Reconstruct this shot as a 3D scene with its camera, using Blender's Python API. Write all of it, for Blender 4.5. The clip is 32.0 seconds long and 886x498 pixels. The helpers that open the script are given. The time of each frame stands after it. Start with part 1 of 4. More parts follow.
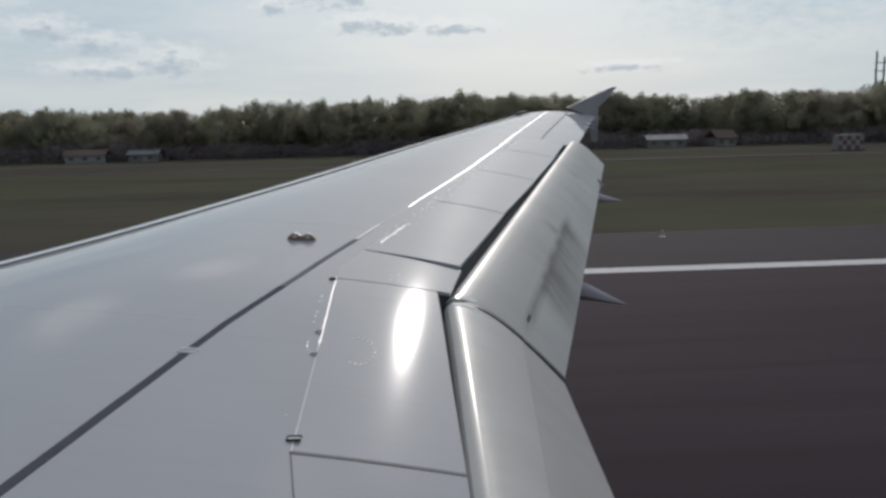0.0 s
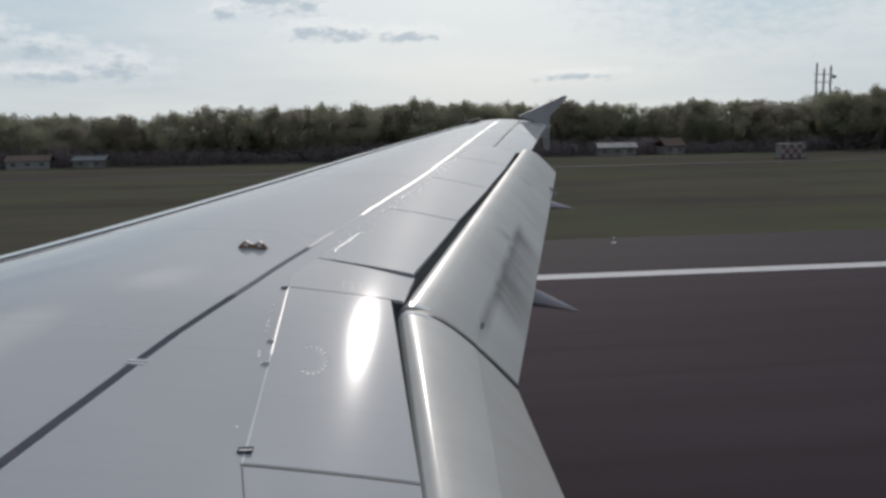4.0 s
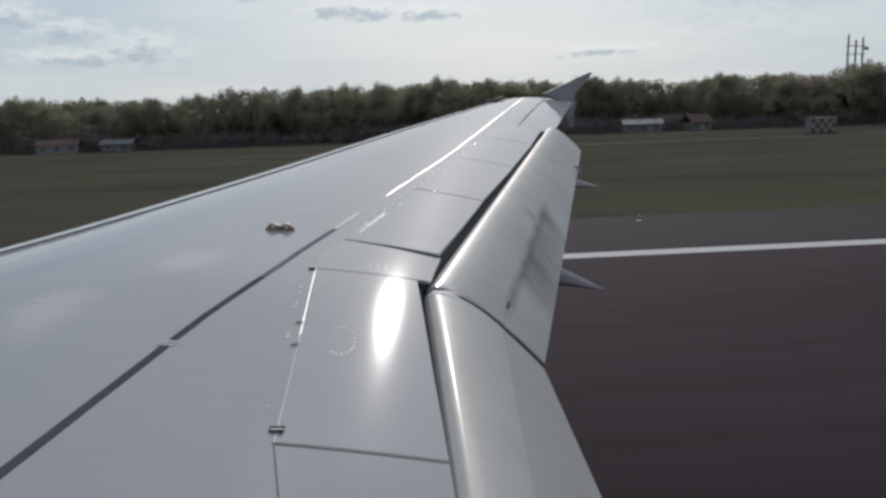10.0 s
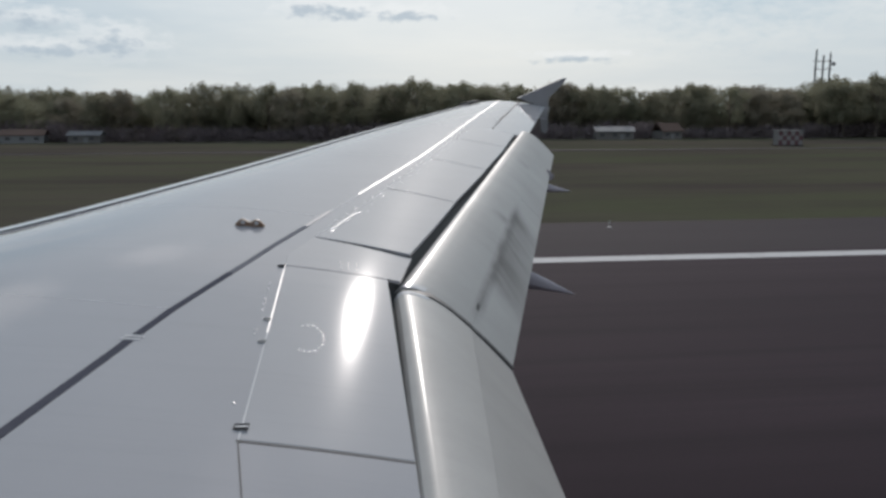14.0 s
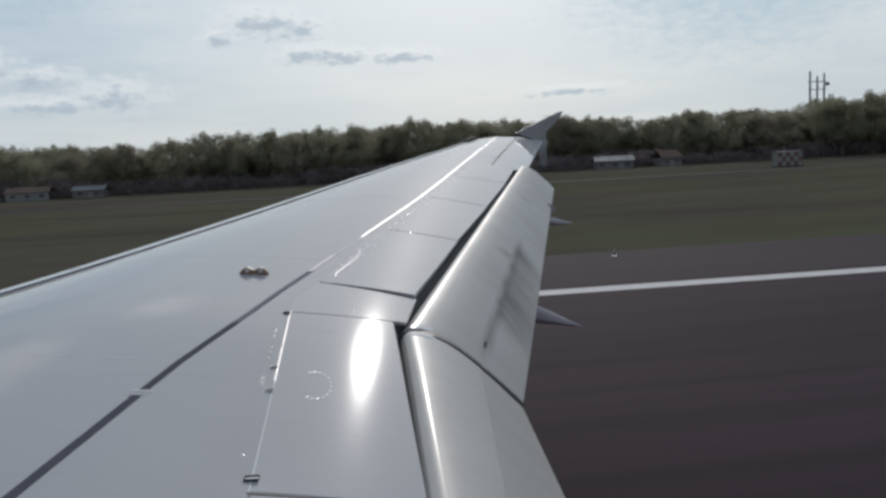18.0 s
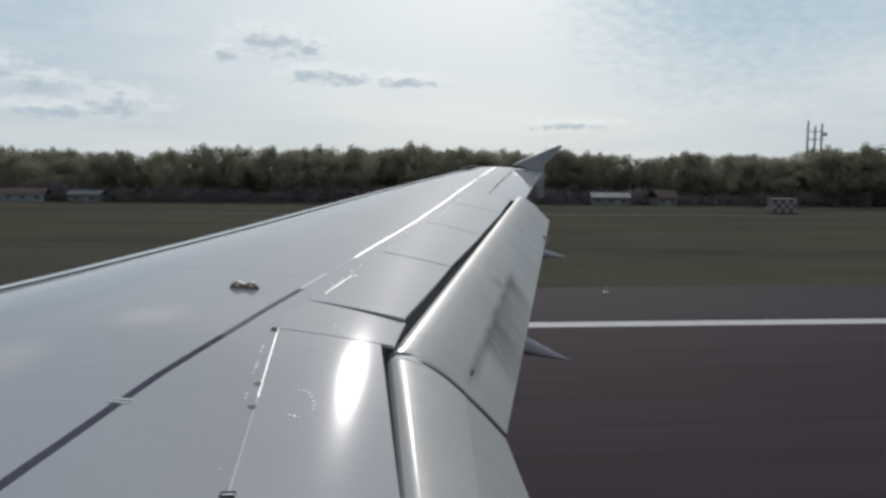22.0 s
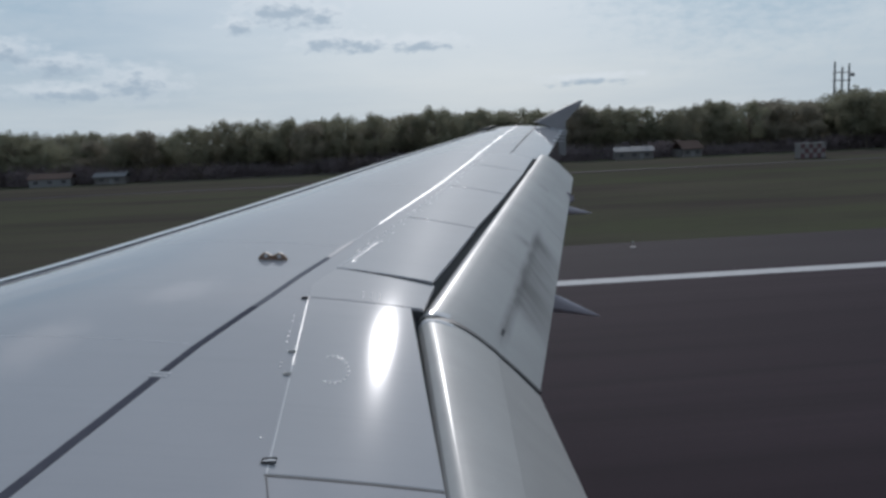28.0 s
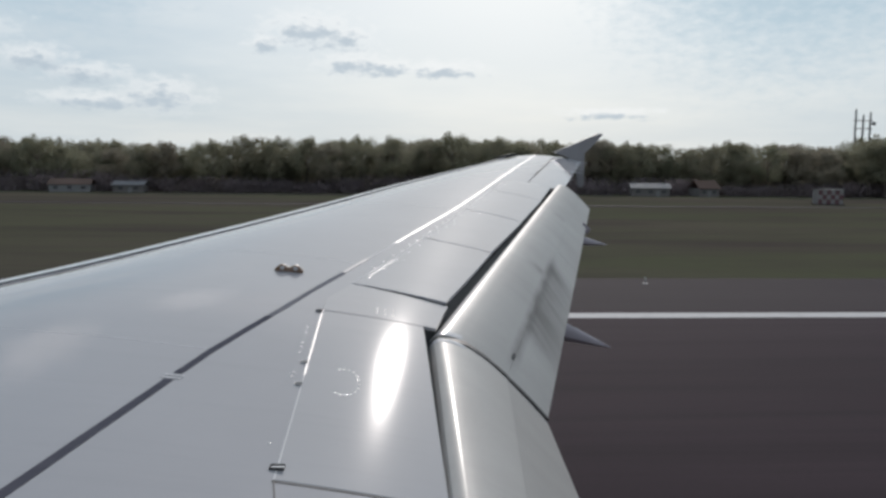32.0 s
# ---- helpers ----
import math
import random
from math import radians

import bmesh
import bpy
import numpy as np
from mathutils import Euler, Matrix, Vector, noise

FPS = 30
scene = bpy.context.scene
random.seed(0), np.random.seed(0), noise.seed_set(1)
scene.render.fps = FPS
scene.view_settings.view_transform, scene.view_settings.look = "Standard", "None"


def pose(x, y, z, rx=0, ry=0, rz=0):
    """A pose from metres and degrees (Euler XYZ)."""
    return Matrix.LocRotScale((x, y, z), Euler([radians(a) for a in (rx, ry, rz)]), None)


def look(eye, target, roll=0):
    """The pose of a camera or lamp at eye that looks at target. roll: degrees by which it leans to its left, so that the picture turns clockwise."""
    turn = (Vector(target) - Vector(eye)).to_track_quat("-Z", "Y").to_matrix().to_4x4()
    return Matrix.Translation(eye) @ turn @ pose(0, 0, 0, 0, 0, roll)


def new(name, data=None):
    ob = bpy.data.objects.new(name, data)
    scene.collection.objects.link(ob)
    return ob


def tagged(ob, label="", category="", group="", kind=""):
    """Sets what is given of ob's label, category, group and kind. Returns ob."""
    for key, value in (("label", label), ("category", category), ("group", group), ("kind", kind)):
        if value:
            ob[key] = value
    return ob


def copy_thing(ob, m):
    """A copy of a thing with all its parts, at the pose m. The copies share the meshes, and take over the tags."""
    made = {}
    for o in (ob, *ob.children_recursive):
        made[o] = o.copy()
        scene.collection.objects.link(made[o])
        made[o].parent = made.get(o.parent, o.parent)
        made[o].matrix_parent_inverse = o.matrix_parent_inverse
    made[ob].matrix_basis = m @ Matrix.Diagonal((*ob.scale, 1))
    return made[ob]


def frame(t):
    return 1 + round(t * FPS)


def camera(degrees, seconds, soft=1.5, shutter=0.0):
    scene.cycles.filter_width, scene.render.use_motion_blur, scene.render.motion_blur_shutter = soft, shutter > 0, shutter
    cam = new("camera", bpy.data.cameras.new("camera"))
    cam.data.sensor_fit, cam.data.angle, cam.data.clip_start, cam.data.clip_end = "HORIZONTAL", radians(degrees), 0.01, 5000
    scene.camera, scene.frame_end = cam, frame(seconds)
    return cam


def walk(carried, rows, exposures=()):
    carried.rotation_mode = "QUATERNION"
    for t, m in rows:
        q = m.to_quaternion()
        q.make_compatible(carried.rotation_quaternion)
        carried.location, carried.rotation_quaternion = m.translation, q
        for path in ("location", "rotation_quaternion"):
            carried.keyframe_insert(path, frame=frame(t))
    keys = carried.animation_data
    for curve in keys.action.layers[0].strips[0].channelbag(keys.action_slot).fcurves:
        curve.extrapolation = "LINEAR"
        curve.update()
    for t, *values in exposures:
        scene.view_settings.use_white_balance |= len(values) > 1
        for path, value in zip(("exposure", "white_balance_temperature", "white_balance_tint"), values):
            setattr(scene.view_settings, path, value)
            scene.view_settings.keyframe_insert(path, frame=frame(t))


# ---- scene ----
cam = camera(60.0, 32.0, soft=3.0)

# seconds, x, y, z, rx, ry, rz
PATH = (
    (0, -0.001, 0.01, 4.59, 81.01, 1.42, -2.73),
    (0.5, -0.002, 0.011, 4.597, 79.46, 1.08, -2.42),
    (1, 0.004, 0.009, 4.605, 78.66, 1.4, -2.73),
    (1.5, 0.002, 0.002, 4.6, 79.02, 0.97, -3.25),
    (2, -0.004, 0.006, 4.592, 79.24, 0.08, -4.29),
    (2.5, 0.005, 0.008, 4.599, 80.54, 0.79, -5.1),
    (3, 0.003, 0.011, 4.595, 81.4, 0.66, -5.35),
    (3.5, 0.004, 0.002, 4.599, 81.48, 0.83, -5.89),
    (5.5, 0.001, 0.002, 4.592, 80.39, 1.89, -6.76),
    (6, -0.001, 0.006, 4.593, 78.92, 2.16, -7.3),
    (6.5, -0.003, -0.004, 4.601, 77.8, 1.41, -7.42),
    (7, -0.003, -0.003, 4.594, 78.07, 1, -7.1),
    (7.5, 0.005, -0.007, 4.597, 78.54, 1.07, -6.54),
    (8, 0.004, -0.006, 4.6, 79.14, 0.72, -6.02),
    (8.5, 0.005, -0.003, 4.606, 79.56, 0.66, -5.59),
    (9, 0.003, -0.01, 4.6, 79.88, 0.96, -5.32),
    (9.5, 0.005, -0.015, 4.606, 79.97, 1.28, -4.93),
    (10, -0.005, -0.003, 4.603, 79.97, 1.9, -4.42),
    (10.5, -0, -0.005, 4.606, 80.96, 0.7, -3.9),
    (11, -0.006, -0.001, 4.607, 82.08, 0.63, -4.19),
    (11.5, -0.002, -0.01, 4.602, 82.11, 0.47, -4.5),
    (12, -0.005, -0.013, 4.607, 82.65, -0.18, -4.35),
    (12.5, -0.004, -0.009, 4.611, 84.69, 0.35, -4.77),
    (13, -0.007, 0.003, 4.61, 84.28, 0.02, -5.15),
    (13.5, -0.001, -0.001, 4.604, 81.95, -0.36, -5.57),
    (14, -0.007, 0.005, 4.594, 80.06, 0.14, -6.33),
    (14.5, -0.005, 0.004, 4.597, 78.09, 0.61, -7.22),
    (16.5, 0.005, -0.008, 4.6, 80.02, 2.18, -7.45),
    (17, -0.004, -0.003, 4.593, 81, 2.13, -7.26),
    (17.5, -0.002, 0, 4.607, 82.12, 2.52, -6.77),
    (18, 0.005, -0.003, 4.609, 82.82, 2.9, -6.34),
    (18.5, 0.002, -0.003, 4.608, 81.61, 2.49, -6),
    (19, -0.004, -0.002, 4.605, 81.93, 2.16, -5.38),
    (19.5, -0.002, -0.003, 4.611, 81.35, 0.51, -4.94),
    (20, -0.003, 0.006, 4.607, 80.78, -1.68, -5.02),
    (20.5, 0.003, 0.002, 4.607, 80.89, -0.99, -5.57),
    (21, -0.003, -0.003, 4.603, 81.56, -0.85, -6.07),
    (21.5, 0.003, -0.002, 4.608, 83.35, -0.33, -6.17),
    (22, 0.006, -0.004, 4.607, 84.76, -0.6, -6.47),
    (22.5, 0.005, -0.01, 4.603, 83.58, -0.43, -6.7),
    (23, 0.004, -0.007, 4.595, 82.89, -0.42, -6.9),
    (23.5, 0.008, -0.012, 4.604, 83.64, -0.06, -6.81),
    (24, 0.008, -0.014, 4.606, 84.19, 0.04, -6.44),
    (24.5, 0.008, -0.01, 4.612, 83.99, 0.46, -5.84),
    (25, -0.002, -0.004, 4.593, 84.45, 0.24, -4.96),
    (25.5, 0.002, -0.006, 4.609, 83.37, -0.53, -4.42),
    (27.5, -0.002, 0.026, 4.568, 83.86, 3.48, -4.54),
    (28, 0, 0.009, 4.591, 82.1, 2.51, -4.97),
    (28.5, 0.007, 0.008, 4.593, 82.51, 1.14, -5.17),
    (29, 0.006, 0.012, 4.581, 83.39, 0.71, -5.29),
    (29.5, 0.006, 0.007, 4.59, 84.36, 1.89, -5.16),
    (30, -0.004, 0.004, 4.582, 84.04, -1.63, -4.42),
    (30.5, -0.013, -0.005, 4.575, 82.79, -2.74, -4.01),
    (31, -0.014, -0.017, 4.554, 82.8, -1.34, -4.12),
    (31.5, -0.014, -0.02, 4.568, 83.07, -0.46, -3.84),
    (32, -0.03, -0.024, 4.563, 84.05, -0.57, -3.7),
)
RISE = 1.5     # the cabin window is 6.1 m above the runway
walk(cam, [(t, pose(x, y, z + RISE, rx, ry, rz)) for t, x, y, z, rx, ry, rz in PATH],
     exposures=((0, -0.08, 6480, 14), (6, 0.0, 6480, 14), (7, 0.0, 6280, 13), (8, 0.0, 6280, 13), (9, -0.05, 6430, 14), (12, -0.1, 6430, 14), (14, 0.0, 6430, 14), (17, 0.0, 6330, 13), (19, -0.15, 6380, 14),
                 (20, 0.0, 6380, 13), (24, -0.1, 6380, 13), (25.5, -0.1, 6380, 13), (27.5, -0.3, 5980, 13), (29, -0.15, 5980, 13), (30, -0.25, 5980, 13), (31, -0.12, 6080, 14), (31.6, 0.0, 6230, 13), (32, 0.08, 6480, 14)))

# ---- light ----
SUN_UP, SUN_TURN = radians(29.5), radians(9.1)      # turn: from +y towards +x
sun_way = Vector((math.sin(SUN_TURN) * math.cos(SUN_UP), math.cos(SUN_TURN) * math.cos(SUN_UP), math.sin(SUN_UP)))
sun = new("sun", bpy.data.lights.new("sun", "SUN"))
sun.data.energy, sun.data.angle, sun.data.color = 2.2, radians(0.53), (1.0, 0.95, 0.88)
sun.matrix_world = look((0, 0, 60), Vector((0, 0, 60)) - sun_way)

world = bpy.data.worlds.new("world")
scene.world = world
world.use_nodes = True


def make_sky(tree):
    n, l = tree.nodes, tree.links
    n.clear()

    def math_node(op, a, b=None, c=None):
        m = n.new("ShaderNodeMath")
        m.operation = op
        for i, v in enumerate((a, b, c)):
            if v is None:
                continue
            if isinstance(v, (int, float)):
                m.inputs[i].default_value = v
            else:
                l.new(v, m.inputs[i])
        return m.outputs[0]

    def mix(fac, a, b, blend="MIX"):
        m = n.new("ShaderNodeMix")
        m.data_type, m.blend_type = "RGBA", blend
        for sock, v in ((m.inputs[0], fac), (m.inputs[6], a), (m.inputs[7], b)):
            if isinstance(v, (int, float, tuple)):
                sock.default_value = v
            else:
                l.new(v, sock)
        return m.outputs[2]

    sky = n.new("ShaderNodeTexSky")
    sky.sky_type, sky.sun_disc = "NISHITA", False
    sky.sun_elevation, sky.sun_rotation = SUN_UP, SUN_TURN
    sky.air_density, sky.dust_density, sky.ozone_density, sky.altitude = 1.0, 2.5, 1.2, 100
    co = n.new("ShaderNodeTexCoord")
    sep = n.new("ShaderNodeSeparateXYZ")
    l.new(co.outputs["Generated"], sep.inputs[0])
    z = math_node("ADD", math_node("MAXIMUM", sep.outputs[2], 0.0), 0.09)
    flat = n.new("ShaderNodeCombineXYZ")
    l.new(math_node("DIVIDE", sep.outputs[0], z), flat.inputs[0])
    l.new(math_node("DIVIDE", sep.outputs[1], z), flat.inputs[1])

    def noise_at(scale, detail, rough, shift):
        mp = n.new("ShaderNodeMapping")
        mp.inputs["Location"].default_value = shift
        l.new(flat.outputs[0], mp.inputs[0])
        t = n.new("ShaderNodeTexNoise")
        t.inputs["Scale"].default_value, t.inputs["Detail"].default_value = scale, detail
        t.inputs["Roughness"].default_value = rough
        l.new(mp.outputs[0], t.inputs["Vector"])
        return t.outputs[0]

    def ramp(v, a, b):
        r = n.new("ShaderNodeMapRange")
        r.interpolation_type = "SMOOTHSTEP"
        r.inputs[1].default_value, r.inputs[2].default_value = a, b
        l.new(v, r.inputs[0])
        return r.outputs[0]

    # thin overcast veil over the blue, paler near the horizon
    veil = ramp(noise_at(0.30, 5, 0.55, (3.1, 1.7, 0)), 0.38, 0.66)
    wisps = ramp(noise_at(0.9, 7, 0.6, (1.3, 4.2, 0)), 0.45, 0.75)
    high = math_node("MINIMUM", math_node("MAXIMUM", sep.outputs[2], 0.0), 1.0)
    haze = math_node("POWER", math_node("SUBTRACT", 1.0, high), 9.0)
    cover = mix(veil, (4.3, 5.8, 6.8, 1), (6.8, 7.7, 7.9, 1))
    cover = mix(math_node("MULTIPLY", wisps, 0.35), cover, (7.5, 8.4, 8.6, 1))
    # higher broken cloud overhead
    broken = ramp(noise_at(0.75, 6, 0.55, (2.6, 0.4, 0)), 0.54, 0.66)
    aloft = ramp(sep.outputs[2], 0.22, 0.36)
    cover = mix(math_node("MULTIPLY", math_node("MULTIPLY", broken, aloft), 0.8), cover, (11.5, 11.6, 11.5, 1))
    # paler towards the sun
    toward = n.new("ShaderNodeVectorMath")
    toward.operation = "DOT_PRODUCT"
    toward.inputs[1].default_value = sun_way
    l.new(co.outputs["Generated"], toward.inputs[0])
    glow = ramp(toward.outputs["Value"], 0.80, 1.0)
    cover = mix(math_node("MULTIPLY", glow, 0.75), cover, (8.9, 9.6, 9.5, 1))
    col = mix(0.90, sky.outputs[0], cover)
    col = mix(math_node("MULTIPLY", haze, 0.78), col, (7.3, 7.8, 7.55, 1))
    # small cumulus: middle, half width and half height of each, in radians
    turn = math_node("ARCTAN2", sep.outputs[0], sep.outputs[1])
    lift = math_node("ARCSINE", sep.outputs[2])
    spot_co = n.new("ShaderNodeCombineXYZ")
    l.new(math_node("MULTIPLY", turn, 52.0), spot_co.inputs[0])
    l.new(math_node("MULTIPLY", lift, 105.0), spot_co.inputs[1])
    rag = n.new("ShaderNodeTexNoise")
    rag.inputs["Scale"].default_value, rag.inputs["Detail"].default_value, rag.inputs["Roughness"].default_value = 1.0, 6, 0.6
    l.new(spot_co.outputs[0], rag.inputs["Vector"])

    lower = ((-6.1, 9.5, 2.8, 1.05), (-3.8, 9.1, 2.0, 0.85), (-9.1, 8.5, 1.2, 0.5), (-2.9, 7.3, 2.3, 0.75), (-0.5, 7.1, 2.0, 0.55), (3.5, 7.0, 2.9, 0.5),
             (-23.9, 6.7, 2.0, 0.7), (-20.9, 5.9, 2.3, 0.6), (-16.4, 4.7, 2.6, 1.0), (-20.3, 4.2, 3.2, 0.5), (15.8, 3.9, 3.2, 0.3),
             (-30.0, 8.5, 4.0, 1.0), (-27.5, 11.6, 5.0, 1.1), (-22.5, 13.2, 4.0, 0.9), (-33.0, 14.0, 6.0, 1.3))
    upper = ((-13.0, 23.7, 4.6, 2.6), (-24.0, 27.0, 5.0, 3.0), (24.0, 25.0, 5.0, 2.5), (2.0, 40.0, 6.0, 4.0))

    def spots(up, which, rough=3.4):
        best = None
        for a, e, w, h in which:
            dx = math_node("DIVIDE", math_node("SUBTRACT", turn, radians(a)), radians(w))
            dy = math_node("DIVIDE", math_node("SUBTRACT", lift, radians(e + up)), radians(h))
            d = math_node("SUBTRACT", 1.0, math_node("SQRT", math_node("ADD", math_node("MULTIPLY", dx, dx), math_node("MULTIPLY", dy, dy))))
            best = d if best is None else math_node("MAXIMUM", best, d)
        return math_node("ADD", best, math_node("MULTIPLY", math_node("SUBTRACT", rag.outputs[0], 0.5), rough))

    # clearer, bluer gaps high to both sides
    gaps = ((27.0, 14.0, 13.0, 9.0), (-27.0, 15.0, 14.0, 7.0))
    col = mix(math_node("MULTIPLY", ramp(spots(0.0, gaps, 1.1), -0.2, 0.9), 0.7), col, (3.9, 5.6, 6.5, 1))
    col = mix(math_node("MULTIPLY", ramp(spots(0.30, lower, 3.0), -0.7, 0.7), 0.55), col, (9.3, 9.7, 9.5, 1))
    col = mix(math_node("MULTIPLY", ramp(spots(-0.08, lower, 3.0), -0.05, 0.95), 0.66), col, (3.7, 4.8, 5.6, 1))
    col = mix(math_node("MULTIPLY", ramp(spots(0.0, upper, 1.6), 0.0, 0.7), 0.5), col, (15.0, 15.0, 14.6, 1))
    bg = n.new("ShaderNodeBackground")
    bg.inputs[1].default_value = 0.092
    l.new(col, bg.inputs[0])
    out = n.new("ShaderNodeOutputWorld")
    l.new(bg.outputs[0], out.inputs[0])


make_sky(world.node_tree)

# ---- materials ----


class Mat:
    """A small builder of node materials."""

    def __init__(self, name, rough=0.5, metal=0.0, coat=0.0, coat_rough=0.1, spec=0.5):
        self.m = bpy.data.materials.new(name)
        self.m.use_nodes = True
        self.n, self.l = self.m.node_tree.nodes, self.m.node_tree.links
        self.b = self.n["Principled BSDF"]
        self.b.inputs["Roughness"].default_value = rough
        self.b.inputs["Metallic"].default_value = metal
        self.b.inputs["Coat Weight"].default_value = coat
        self.b.inputs["Coat Roughness"].default_value = coat_rough
        self.b.inputs["Specular IOR Level"].default_value = spec
        self.co = self.n.new("ShaderNodeTexCoord").outputs["Object"]

    def noise(self, scale, detail=5, rough=0.55, stretch=(1, 1, 1), turn=0.0):
        mp = self.n.new("ShaderNodeMapping")
        mp.inputs["Scale"].default_value = stretch
        mp.inputs["Rotation"].default_value = (0, 0, turn)
        self.l.new(self.co, mp.inputs[0])
        t = self.n.new("ShaderNodeTexNoise")
        t.inputs["Scale"].default_value, t.inputs["Detail"].default_value = scale, detail
        t.inputs["Roughness"].default_value = rough
        self.l.new(mp.outputs[0], t.inputs["Vector"])
        return t.outputs[0]

    def span(self, v, a, b, lo=0.0, hi=1.0):
        r = self.n.new("ShaderNodeMapRange")
        r.inputs[1].default_value, r.inputs[2].default_value = a, b
        r.inputs[3].default_value, r.inputs[4].default_value = lo, hi
        self.l.new(v, r.inputs[0])
        return r.outputs[0]

    def mul(self, a, b):
        m = self.n.new("ShaderNodeMath")
        m.operation = "MULTIPLY"
        for i, v in enumerate((a, b)):
            if isinstance(v, (int, float)):
                m.inputs[i].default_value = v
            else:
                self.l.new(v, m.inputs[i])
        return m.outputs[0]

    def add(self, a, b):
        m = self.n.new("ShaderNodeMath")
        for i, v in enumerate((a, b)):
            if isinstance(v, (int, float)):
                m.inputs[i].default_value = v
            else:
                self.l.new(v, m.inputs[i])
        return m.outputs[0]

    def mix(self, fac, a, b):
        m = self.n.new("ShaderNodeMix")
        m.data_type = "RGBA"
        for sock, v in ((m.inputs[0], fac), (m.inputs[6], a), (m.inputs[7], b)):
            if isinstance(v, tuple):
                sock.default_value = (*v, 1) if len(v) == 3 else v
            elif isinstance(v, (int, float)):
                sock.default_value = v
            else:
                self.l.new(v, sock)
        return m.outputs[2]

    def random(self):
        return self.n.new("ShaderNodeObjectInfo").outputs["Random"]

    def island(self):
        return self.n.new("ShaderNodeNewGeometry").outputs["Random Per Island"]

    def set(self, colour=None, rough=None, bump=None, strength=0.1, distance=0.01):
        if colour is not None:
            if isinstance(colour, tuple):
                self.b.inputs["Base Color"].default_value = (*colour, 1)
            else:
                self.l.new(colour, self.b.inputs["Base Color"])
        if rough is not None:
            self.l.new(rough, self.b.inputs["Roughness"])
        if bump is not None:
            k = self.n.new("ShaderNodeBump")
            k.inputs["Strength"].default_value, k.inputs["Distance"].default_value = strength, distance
            self.l.new(bump, k.inputs["Height"])
            self.l.new(k.outputs[0], self.b.inputs["Normal"])
        return self.m


def wing_paint(name, tone, rough=0.30, streak=0.25):
    k = Mat(name, rough + 0.15, 0.0, 0.9, 0.053, 0.0008)
    fine = k.noise(60, 4)
    broad = k.noise(0.9, 6, 0.6)
    run = k.noise(3.0, 5, 0.6, (0.35, 6.0, 1.0))
    dark = tuple(v * 0.82 for v in tone)
    c = k.mix(k.span(broad, 0.35, 0.7), tone, tuple(v * 0.93 for v in tone))
    c = k.mix(k.mul(k.span(run, 0.52, 0.75), streak), c, dark)
    c = k.mix(k.mul(fine, 0.10), c, dark)
    return k.set(c, k.span(fine, 0.3, 0.7, rough - 0.04, rough + 0.06), k.mix(0.45, broad, k.noise(6.5, 3, 0.5)), 0.045, 0.02)


PAINT = wing_paint("light_grey_wing_paint", (0.285, 0.286, 0.310))
PAINT_PANEL = wing_paint("light_grey_panel_paint", (0.312, 0.313, 0.334), 0.28)
PAINT_WHITE = wing_paint("white_grey_paint", (0.50, 0.50, 0.52), 0.35)


